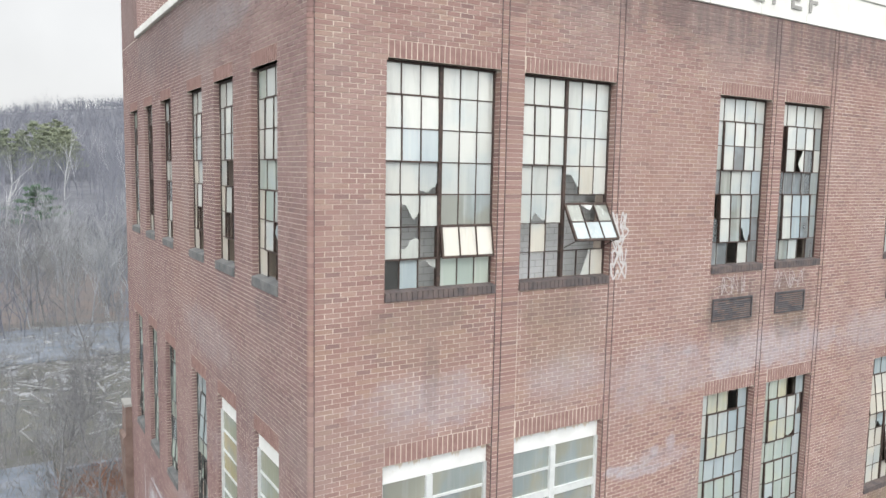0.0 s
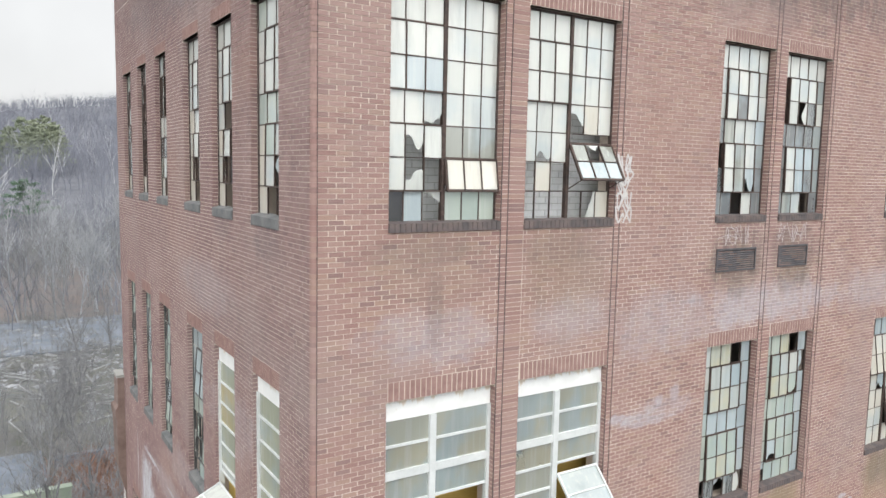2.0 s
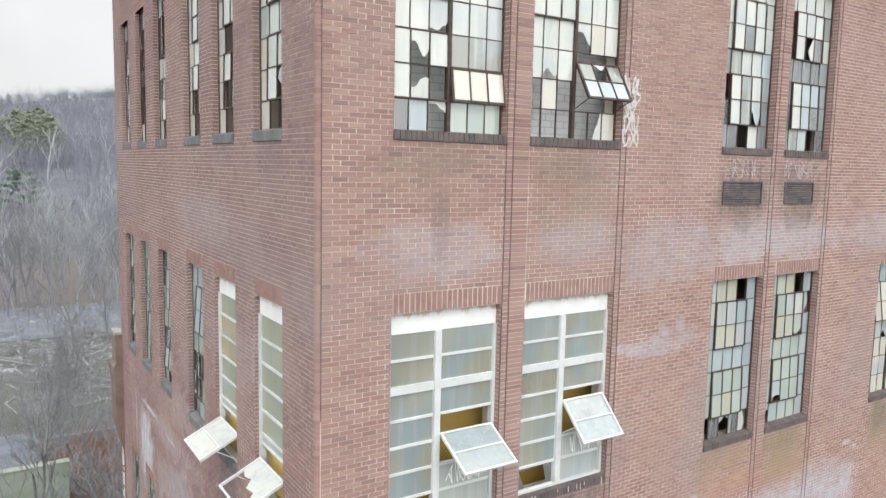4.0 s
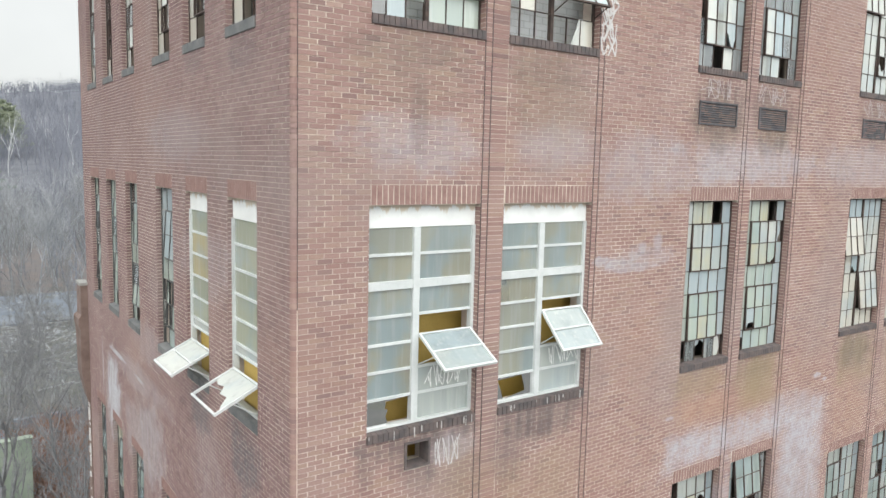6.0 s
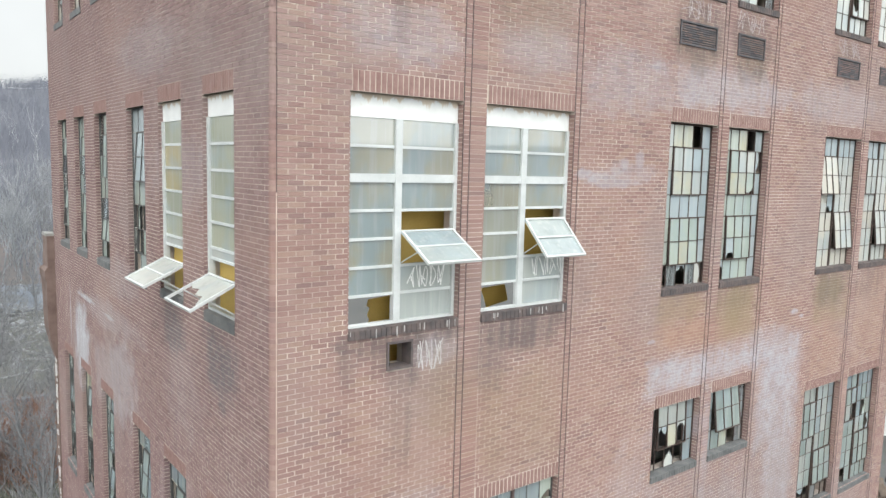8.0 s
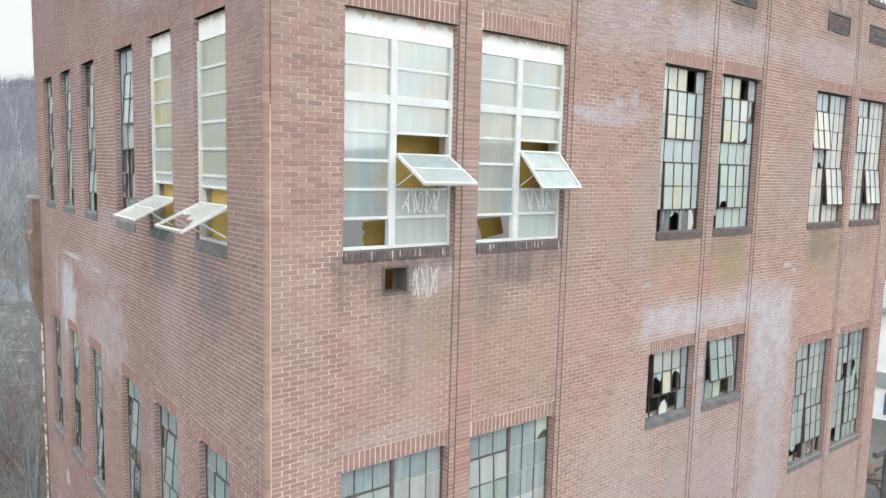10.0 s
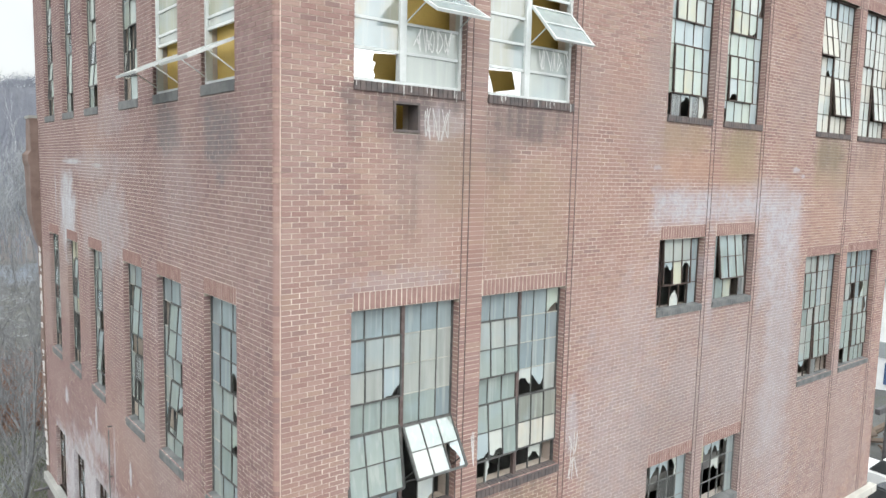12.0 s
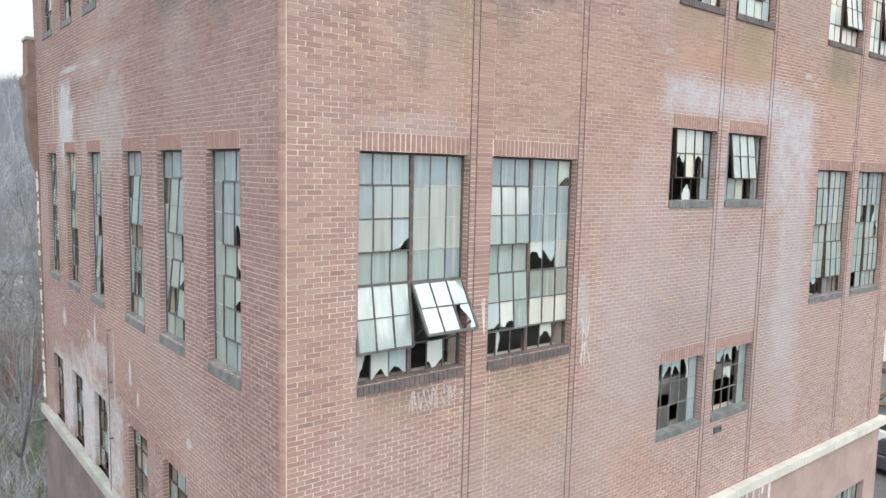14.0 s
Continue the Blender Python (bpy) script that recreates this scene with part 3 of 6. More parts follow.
wall_west = tagged(shell("wall_west", west, Y_END, HOLES_W, [], mortar_west, LEDGE, 18.13, rake=0.0042), "weathered red brick side wall of the factory", "wall", kind="structure")

# ---- windows ----
rng = random.Random(7)
PANE = {}
GLASS = {"w": glass_white, "f": glass_frost, "y": glass_yellow, "b": glass_blue, "g": glass_grey, "c": glass_clear, "d": glass_dirty, "e": glass_green, "u": glass_haze, "o": glass_olive, "k": glass_amber, "z": glass_celadon, "p": glass_cream, "B": glass_sheen_blue, "E": glass_sheen_green, "W": glass_sheen_white, "n": glass_film}
BREAK = {"s": ("top", 0.80, 0.14), "q": ("top", 0.22, 0.14), "t": ("top", 0.52, 0.2), "v": ("bottom", 0.5, 0.2), "h": ("left", 0.5, 0.15), "l": ("left", 0.16, 0.1), "r": ("right", 0.4, 0.2)}


def jagged(w, h, side, depth=None, spread=0.28):
    """The outline of what is left of a broken pane: the part at the top, bottom, left or right."""
    n, line = 9, []
    depth = depth or rng.uniform(0.3, 0.75)
    bend, turn, lean = rng.uniform(0.5, 1.1), rng.uniform(0, 6.28), rng.uniform(-0.5, 0.5)
    for i in range(n):
        k = i / (n - 1)
        e = depth + spread * (math.sin(turn + 6.28 * bend * k) + lean * (k - 0.5)) + rng.uniform(-0.05, 0.05)
        line.append(min(0.97, max(0.06, e)))
    pts = [(i / (n - 1), e) for i, e in enumerate(line)]
    if side == "top":
        poly = [(0, 1)] + [(a, 1 - e) for a, e in pts] + [(1, 1)]
    elif side == "bottom":
        poly = [(1, 0)] + [(a, e) for a, e in pts[::-1]] + [(0, 0)]
        poly = poly[::-1]
    elif side == "left":
        poly = [(0, 1), (0, 0)] + [(e, a) for a, e in pts]
    else:
        poly = [(1, 0), (1, 1)] + [(1 - e, a) for a, e in pts[::-1]]
    out = []
    for a, b in poly:
        q = (round(a * w, 4), round(b * h, 4))
        if not out or q != out[-1]:
            out.append(q)
    return out


def pane(w, h, kind, parent, m, lit=False):
    if kind == ".":
        return
    if kind == "f" and lit:
        kind = "w"
    if kind == "x" or kind in BREAK:
        body = rng.choice("fffyb") if kind == "x" else "w" if lit else rng.choice("wbeb")
        bm = bmesh.new()
        poly = jagged(w, h, *(BREAK.get(kind) or [rng.choice(("top", "top", "left", "right", "bottom"))]))
        f = bm.faces.new([bm.verts.new((a, 0, b)) for a, b in poly])
        ext = bmesh.ops.extrude_face_region(bm, geom=[f])
        bmesh.ops.translate(bm, vec=(0, 0.005, 0), verts=[v for v in ext["geom"] if isinstance(v, bmesh.types.BMVert)])
        ob = part("broken_pane", bm, GLASS[body], parent, "jagged broken glass")
    else:
        key = (round(w, 3), round(h, 3), kind)
        if key not in PANE:
            bm = bmesh.new()
            boxes(bm, 0, w, 0, 0.005, 0, h)
            me = bpy.data.meshes.new("pane")
            bm.to_mesh(me)
            bm.free()
            me.materials.append(GLASS[kind])
            PANE[key] = me
        ob = new("pane", PANE[key])
        ob.parent = parent
        ob.visible_shadow = lit is False and kind not in "cd"
    wob = 0.12 if kind == "d" else 0.4
    tilt = pose(0, 0, 0, rng.gauss(0, wob), 0, rng.gauss(0, wob))
    ob.matrix_local = m @ tilt
    return ob


def bars(bm, w, z_bottom, heights, xs, t, d0, d1, edge=0.03):
    """Steel sash bars round and between the panes."""
    z_top = z_bottom + sum(heights)
    for x in xs:
        q = edge if x in (xs[0], xs[-1]) else t
        boxes(bm, x - q / 2, x + q / 2, d0, d1, z_bottom, z_top)
    z = z_bottom
    for i, h in enumerate([0] + list(heights)):
        z += h
        q = edge if i in (0, len(heights)) else t
        boxes(bm, xs[0], xs[-1], d0 + 0.004, d1 - 0.004, z - q / 2, z + q / 2)


SHEEN = str.maketrans("bewf", "BEWE")                # the lower floor's panes are glossier
COUNT = [0]


def window(side, a, b, z0, z1, groups, pattern, steel, vents, label, depth, mullion=0.055, heights=None, head=0.0):
    """A multi-pane steel window. groups: panes across in each leaf; pattern: panes row by row from the top;
    vents: (leaf, first row, last row, first pane, last pane, degrees, drop) hinged at the top and swung out."""
    COUNT[0] += 1
    w, hgt = b - a, z1 - z0
    if z0 < 7:
        pattern = [q.translate(SHEEN) for q in pattern]
    thing = tagged(new(f"window_{COUNT[0]}"), label, "window", kind="structure")
    thing.matrix_world = pose(a, 0, z0) if side == "S" else pose(0, b, z0, 0, 0, -90)
    rows = len(pattern)
    row_h = heights or [(hgt - head) / rows] * rows
    tops = [hgt - head - sum(row_h[:i]) for i in range(rows)] + [0.0]
    total = sum(groups)
    leafs, x = [], 0.0
    cell = (w - mullion * (len(groups) - 1)) / total
    for n in groups:
        leafs.append((x, n))
        x += n * cell + mullion
    bm = bmesh.new()
    boxes(bm, 0, w, depth - 0.006, depth + 0.04, 0, 0.03)
    boxes(bm, 0, w, depth - 0.006, depth + 0.04, hgt - head - 0.03, hgt - head)
    boxes(bm, 0, 0.028, depth - 0.006, depth + 0.04, 0.03, hgt - head - 0.03)
    boxes(bm, w - 0.028, w, depth - 0.006, depth + 0.04, 0.03, hgt - head - 0.03)
    part("window_frame", bm, steel, thing)
    for x0, n in leafs[1:]:
        part("mullion", (lambda q: (boxes(q, x0 - mullion, x0, depth - 0.016, depth + 0.05, 0.02, hgt - head - 0.02), q)[1])(bmesh.new()), steel_brown if steel is steel_mid else steel, thing)
    t = 0.015
    for li, (x0, n) in enumerate(leafs):
        inside = {}
        for k, v in enumerate(vents):
            if v[0] == li:
                for r in range(v[1], v[2] + 1):
                    for c in range(v[3], v[4] + 1):
                        inside[r, c] = k
        grid, flat = bmesh.new(), bmesh.new()
        for r in range(rows):
            for c in range(n):
                if (r, c) in inside:
                    continue
                xa, xb, za, zb = x0 + c * cell, x0 + (c + 1) * cell, tops[r + 1], tops[r]
                if (r, c - 1) not in inside and c:
                    boxes(grid, xa - t / 2, xa + t / 2, depth + 0.004, depth + 0.026, za, zb)
                if r and (r - 1, c) not in inside:
                    boxes(flat, xa, xb, depth + 0.006, depth + 0.024, zb - t / 2, zb + t / 2)
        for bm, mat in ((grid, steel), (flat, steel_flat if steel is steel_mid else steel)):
            if bm.faces:
                part("glazing_bars", bm, mat, thing)
            else:
                bm.free()
        start = sum(groups[:li])
        for r in range(rows):
            for c in range(n):
                if (r, c) in inside:
                    continue
                pane(cell - 0.006, row_h[r] - 0.006, pattern[r][start + c], thing, pose(x0 + c * cell + 0.003, depth + 0.012, tops[r + 1] + 0.003), z0 > 13)
        for k, (lv, r0, r1, c0, c1, deg, drop) in enumerate(vents):
            if lv != li:
                continue
            vw, vh = (c1 - c0 + 1) * cell, sum(row_h[r0:r1 + 1])
            bm = bmesh.new()
            xs = [i * cell for i in range(c1 - c0 + 2)]
            hs = row_h[r0:r1 + 1][::-1]
            short = 0.70 if deg == 29 else 0.87 if deg == 30 else 1.0
            hs = [q * short for q in hs]
            bars(bm, vw, -vh * short, hs, xs, t, -0.012, 0.022, 0.036 if deg > 8 else 0.023)
            sash = part("sash", bm, steel, thing, "hinged sash swung outward" if deg > 8 else "")
            sash.matrix_local = pose(x0 + c0 * cell, depth - 0.012, tops[r0] - drop, -deg, rng.gauss(0, 0.15), 0)
            # a rim for the sash to close on
            rim = bmesh.new()
            boxes(rim, x0 + c0 * cell - t / 2, x0 + c0 * cell + t / 2, depth + 0.01, depth + 0.045, tops[r1 + 1], tops[r0])
            boxes(rim, x0 + (c1 + 1) * cell - t / 2, x0 + (c1 + 1) * cell + t / 2, depth + 0.01, depth + 0.045, tops[r1 + 1], tops[r0])
            boxes(rim, x0 + c0 * cell, x0 + (c1 + 1) * cell, depth + 0.012, depth + 0.043, tops[r0] - t / 2, tops[r0] + t / 2)
            boxes(rim, x0 + c0 * cell, x0 + (c1 + 1) * cell, depth + 0.012, depth + 0.043, tops[r1 + 1] - t / 2, tops[r1 + 1] + t / 2)
            part("sash_rim", rim, steel, thing)
            z = 0.0
            for r in range(r0, r1 + 1):
                z -= row_h[r] * short
                for c in range(c0, c1 + 1):
                    pane(cell - 0.006, row_h[r] * short - 0.006, pattern[r][start + c], sash, pose((c - c0) * cell + 0.003, 0.003, z + 0.003), z0 > 13)
            if deg > 20:
                # stay bars that hold the open sash
                p = Vector((0, -math.sin(radians(deg)) * vh * 0.7, -math.cos(radians(deg)) * vh * 0.7 - drop))
                for xx in (x0 + c0 * cell + 0.02, x0 + (c1 + 1) * cell - 0.02):
                    stay = bmesh.new()
                    tube(stay, (xx, depth, tops[r0] - min(vh, 0.95 * vh)), (xx, depth - 0.012 + p.y, tops[r0] + p.z), 0.008, 0.008, 5)
                    part("stay_bar", stay, steel, thing)
    if head:
        block("head_panel", 0, w, depth - 0.03, depth + 0.03, hgt - head, hgt, white_paint, thing, 0.004, "white-painted head panel")
    return thing


def chance(cols, rows=7, seed=0, dark=0.06):
    """Rows of panes for windows that are too far off to tell pane from pane."""
    r = random.Random(seed)
    out = []
    for i in range(rows):
        out.append("".join(r.choices("fybgcx.", (0.78, 0.025, 0.11, dark * 0.5, dark * 0.7, dark * (1 + (i > 4)), dark * 0.4))[0] for _ in range(cols)))
    return out


DEPTH_S, DEPTH_W = 0.12, 0.10
PAT = {
    ("A", 0): ["wwwwww", "wwwwww", "wbbwww", "wwswww", "wtwzzz", "wv.ppp", "cbqeee"],
    ("A", 1): ["wwwwww", "wwwwww", "wwwwww", "wwwtpw", "wswzqz", ".p.bbb", "....rp"],
    ("A", 2): ["wwwww", "wwwww", "wwgww", "gzwwb", ".wzwu", "gwzxg", "gg.wg"],
    ("A", 3): ["wwwww", ".wwwu", ".wrgw", "ggggu", "gwbbu", "gwbgu", "gzw.g"],
    ("B", 2): ["wyy.b", "wffbb", "fyyfb", "ebbbb", "eeeeb", "eeyeb", ".gqgh"],
    ("B", 3): ["eey.b", "eefwh", "eyysb", "eeeeb", "eeeeb", "eseeb", "teeeb"],
    ("C", 0): ["bbbbbb", "bwwwww", "wwswww", "eeeeeb", "eeeeee", "eeewwr", "hss.s."],
    ("C", 1): ["bbbbbs", "wwwbbb", "eeebbb", "eeettw", "eeezzz", "sseppp", ".l..t."],
    ("C", 2): [".wwwb", ".qyqb", "..v.b"], ("C", 3): ["beeeg", "beeeg", "bey.g"],
    ("D", 2): ["qttrb", "..ccb", "cc.cb"], ("D", 3): ["xttqu", "..t.u", "....u"],
    ("B", 4): ["bbbbbb", "pppwww", "pppwww", "ypswww", "lpppww", "xpwpww", "pppppp"],
    ("B", 5): ["bbbbww", "wwwwww", "pwwwww", "wwwwwp", "pppwww", "wwwwww", "ppwwww"],
    ("C", 4): ["bwwwwb", "eewwwb", "eeebwe", "eewwee", "wweeee", "eweeee", ".q.g.."],
    ("C", 5): ["bbebbb", "eebbeb", "wwlbre", "eeewer", "eeeeee", "eeeeee", "e.eeee"],
}
PAT_WEST = {
    ("A", 0): ["eww", "www", "www", "eee", "pef", "pfx", "p.."], ("A", 1): ["fww", "www", "www", "f.c", "pfr", "p.c", "p.w"],
    ("A", 2): ["fww", "fww", "fww", "pww", "pf.", "p.f", "p.p"], ("A", 3): ["fcw", ".lc", ".l.", "www", "ggg", "eww", "p.p"],
    ("A", 4): ["cwc", "l..", "..c", "c.c", "...", "..r", "p.p"], ("A", 5): ["euf", "ucu", "cfc", "ucu", "ufc", "eue", "pup"],
    ("B", 2): ["bbb", "bbb", "bbb", "eee", ".l.", "l.e", ".e."], ("B", 3): ["ceh", "cel", "eee", "eee", "ggg", "eee", "e.e"],
    ("B", 4): ["eeb", "beb", "eue", "euc", "eeu", "cee", "e.e"], ("B", 5): ["ecu", "ueu", "ecc", "uce", "ceu", "r.e", ".ex"],
    ("C", 0): ["bbb", "bbb", "bbt", "eet", "ees", "eee", "eeh"], ("C", 1): ["bbb", ".eb", "eeb", "eer", "ees", "l.e", "ee."],
    ("C", 2): ["ebb", ".eb", "eeb", "l.e", "ege", "e.e", ".ee"], ("C", 3): ["ebb", "eeb", "ebb", "e.b", "eb.", "ee.", "e.e"],
    ("C", 4): ["yyc", "ye.", "yce", "ey.", "c.e", "e.c", "..e"], ("C", 5): ["ecu", "ecu", "eue", "cue", "ue.", "e..", ".c."],
}
VENT = {
    ("A", 0): [(0, 1, 2, 0, 2, 1.0, 0), (1, 5, 5, 0, 2, 9, 0), (0, 4, 5, 0, 2, 1, 0)], ("A", 1): [(1, 4, 5, 0, 2, 29, 0.14), (0, 1, 2, 0, 2, 1, 0)],
    ("C", 0): [(0, 4, 5, 0, 2, 9, 0), (1, 4, 5, 0, 2, 30, 0.02), (0, 1, 2, 0, 2, 0.5, 0)], ("C", 1): [(0, 1, 2, 0, 2, 3, 0), (0, 4, 5, 0, 2, 4, 0), (1, 4, 5, 0, 2, 1, 0)],
}
for a, b, z0, z1, i, f in OPEN_S:
    if f == "B" and i < 2:
        continue
    if i in (0, 1):
        steel = steel_dark if f == "A" else steel_mid
        window("S", a, b, z0, z1, (3, 3), PAT[f, i], steel, VENT[f, i], "tall steel factory window with broken and frosted panes, one sash open" if i == (1 if f == "A" else 0) else "tall steel factory window with broken and frosted panes", DEPTH_S)
    elif i in (2, 3):
        pat = PAT[f, i]
        rows = len(pat)
        v = [(0, 1, 2, 1, 3, 0.8, 0), (0, 4, 5, 1, 3, 1.5, 0)] if rows == 7 else [(0, 0, 1, 1, 3, 7.0 if i == 3 else 2.0, 0)]
        if f == "D":
            v = []
        window("S", a, b, z0, z1, (5,), pat, steel_grey if f == "D" else steel_dark, v, "narrow steel window with yellowed and broken panes" if rows == 7 else "small steel stair window with smashed panes", DEPTH_S)
    else:
        r = random.Random(31 * i + ord(f))
        v = [(0, 1, 2, 0, 2, r.choice((0.6, 6, 1)), 0), (1, 4, 5, 0, 2, r.choice((0.6, 7, 2)), 0)]
        if (f, i) == ("B", 4):
            v = [(0, 1, 2, 0, 2, 8, 0), (1, 4, 5, 0, 2, 7, 0)]
        pat = PAT.get((f, i)) or [q.replace("f", "w").replace("b", "w") for q in chance(6, 7, 17 * i + ord(f), 0.03)]
        window("S", a, b, z0, z1, (3, 3), pat, steel_dark, v, "tall steel factory window with tilted and missing panes", DEPTH_S)

for a, b, z0, z1, i, f in OPEN_W:
    if f == "B" and i < 2:
        continue
    if f == "D":
        window("W", a, b, z0, z1, (3,), [("c.u", ".ul", "u.c", ".ru")[(i + k) % 4] for k in range(4)], steel_dark, [], "small steel window with smashed panes above the ledge", DEPTH_W)
        continue
    r = random.Random(13 * i + ord(f))
    v = [(0, 1, 2, 1, 2, 0.6 if f == "A" else r.choice((0.5, 4, 1.5)), 0), (0, 4, 5, 1, 2, 0.8 if f == "A" else r.choice((0.5, 5, 2)), 0)]
    window("W", a, b, z0, z1, (3,), PAT_WEST[f, i], steel_dark if f == "A" else steel_mid, v, "narrow tall steel window with broken panes", DEPTH_W)

# the white-framed windows of the corner office
HEAD = 0.29
ROWS_B = [0.35, 0.35, 0.10, 0.364, 0.364, 0.364, 0.364, 0.364]


# outlines of the glass left round the holes, as shares of the pane
HOLE_NARROW = [(0, 0), (0.46, 0), (0.49, 0.12), (0.45, 0.3), (0.50, 0.55), (0.43, 0.62), (0.46, 0.86), (0.97, 0.93), (1, 0.93), (1, 1), (0, 1)]
HOLE_WIDE = [(0, 0), (0.22, 0), (0.15, 0.42), (0.06, 0.84), (0.70, 0.90), (0.74, 0.66), (0.80, 0.22), (0.62, 0.16), (0.30, 0.06), (0.28, 0), (1, 0), (1, 1), (0, 1)]


def white_window(side, a, b, z0, z1, leafs, label, rows_b=ROWS_B, split_at=0.47):
    """Replaced window with a white frame; leafs: for each column its open sash (degrees, drop) or None, and its broken rows."""
    COUNT[0] += 1
    w, hgt = b - a, z1 - z0
    depth = 0.11 if side == "S" else 0.08
    thing = tagged(new(f"window_{COUNT[0]}"), label, "window", kind="structure")
    thing.matrix_world = pose(a, 0, z0) if side == "S" else pose(0, b, z0, 0, 0, -90)
    block("head_panel", 0, w, depth - 0.006, depth + 0.04, hgt - HEAD, hgt, head_paint, thing, 0.004, "white-painted head panel")
    bm = bmesh.new()
    boxes(bm, 0, w, depth - 0.03, depth + 0.06, 0, 0.06)
    boxes(bm, 0, 0.05, depth - 0.03, depth + 0.06, 0.06, hgt - HEAD)
    boxes(bm, w - 0.05, w, depth - 0.03, depth + 0.06, 0.06, hgt - HEAD)
    part("window_frame", bm, frame_paint, thing)
    n = len(leafs)
    xs = [0.05, split_at * w - 0.050, split_at * w + 0.050, w - 0.05] if n == 2 else [0.05, w - 0.05]
    if n == 2:
        block("mullion", xs[1], xs[2], depth - 0.035, depth + 0.06, 0.06, hgt - HEAD, frame_paint, thing, 0.004)
    zs = [hgt - HEAD]
    for h in rows_b:
        zs.append(zs[-1] - h * (hgt - HEAD - 0.06) / sum(rows_b))
    for k in range(n):
        xa, xb = xs[2 * k], xs[2 * k + 1]
        opened, broken, kinds, bar_row, open_rows = leafs[k]
        gap = HOLE_NARROW if split_at < 0.46 else HOLE_WIDE
        rail = bmesh.new()
        for j in range(1, len(rows_b)):
            if opened and j == open_rows[1]:
                continue
            q = 0.018
            if j in (2, 3) and bar_row == 2:
                continue
            boxes(rail, xa, xb, depth - 0.008, depth + 0.03, zs[j] - q, zs[j] + q)
        if bar_row == 2:
            boxes(rail, xa, xb, depth - 0.025, depth + 0.04, zs[3] - 0.005, zs[2] + 0.005)
        part("glazing_bars", rail, frame_paint, thing)
        for j in range(len(rows_b)):
            if (j == 2 and bar_row == 2) or (opened and open_rows[0] <= j < open_rows[0] + 2):
                continue
            kind = kinds[j]
            h = zs[j] - zs[j + 1]
            if j in broken:
                bm = bmesh.new()
                poly = [(p * (xb - xa), q * h) for p, q in gap]
                bm.faces.new([bm.verts.new((p, 0, q)) for p, q in poly])
                ext = bmesh.ops.extrude_face_region(bm, geom=bm.faces[:])
                bmesh.ops.translate(bm, vec=(0, 0.005, 0), verts=[v for v in ext["geom"] if isinstance(v, bmesh.types.BMVert)])
                ob = part("broken_pane", bm, GLASS[kind], thing, "pane with a square hole")
                ob.matrix_local = pose(xa, depth + 0.01, zs[j + 1])
            else:
                pane(xb - xa - 0.004, h - 0.004, kind, thing, pose(xa + 0.002, depth + 0.01, zs[j + 1] + 0.002))
        if opened:
            deg, drop, torn = opened
            top, vh = zs[open_rows[0]] - drop, zs[open_rows[0]] - zs[open_rows[0] + 2]
            bm = bmesh.new()
            vw = xb - xa
            for q in ((0, 0.03, -vh, 0), (vw - 0.03, vw, -vh, 0), (0.03, vw - 0.03, -0.03, 0), (0.03, vw - 0.03, -vh, -vh + 0.03), (0.03, vw - 0.03, -vh / 2 - 0.012, -vh / 2 + 0.012)):
                if torn and q[2] == -vh / 2 - 0.012:
                    continue
                boxes(bm, q[0], q[1], -0.018, 0.018, q[2], q[3])
            sash = part("sash", bm, frame_paint, thing, "white sash propped wide open")
            sash.matrix_local = pose(xa, depth - 0.02, top, -deg, 0, 0)
            if torn:
                bm = bmesh.new()
                poly = [(0.03, -0.03), (0.03, -0.42 * vh), (0.2 * vw, -0.5 * vh), (0.38 * vw, -0.44 * vh), (0.5 * vw, -0.62 * vh), (0.72 * vw, -0.58 * vh), (0.86 * vw, -0.8 * vh), (vw - 0.03, -0.86 * vh), (vw - 0.03, -0.03)]
                bm.faces.new([bm.verts.new((p, 0, q)) for p, q in poly])
                ext = bmesh.ops.extrude_face_region(bm, geom=bm.faces[:])
                bmesh.ops.translate(bm, vec=(0, 0.005, 0), verts=[v for v in ext["geom"] if isinstance(v, bmesh.types.BMVert)])
                part("broken_pane", bm, glass_white, sash, "jagged broken glass")
            else:
                for z in (-vh / 2 + 0.008, -vh + 0.028):
                    pane(vw - 0.06, vh / 2 - 0.036, "n" if side == "S" else "w", sash, pose(0.03, 0, z))
            for xx in (xa + 0.02, xb - 0.02):
                stay = bmesh.new()
                k2 = 0.62 * vh
                tube(stay, (xx, depth, zs[open_rows[0] + 2] + 0.03), (xx, depth - 0.02 - math.sin(radians(deg)) * k2, top - math.cos(radians(deg)) * k2), 0.009, 0.009, 5)
                part("stay_bar", stay, frame_paint, thing)
    return thing


(a0, b0, z0, z1, _, _), (a1, b1, _, _, _, _) = [o for o in OPEN_S if o[5] == "B" and o[4] < 2]
office = "white-framed office window with a sash propped open and dirty panes"
white_window("S", a0, b0, z0, z1, [(None, (7,), "dd.ddddd", 2, (0, 0)), ((60, 0.27, False), (), "dd.dddff", 2, (4, 5))], office, split_at=0.445)
white_window("S", a1, b1, z0, z1, [(None, (7,), "dd.ddddd", 2, (0, 0)), ((43, 0.16, False), (), "dd.dddff", 2, (4, 5))], office)
for i, torn in ((0, True), (1, False)):
    a, b = WEST[i]
    white_window("W", a, b, z0, z1, [((64, 0.22, torn), (), "ooooow.." if torn else "okkoow..", 0, (6, 7))], "narrow white-framed window with its lower sash swung out" + (" and glass torn" if torn else ""), [0.36] * 5 + [0.15, 0.35, 0.35])

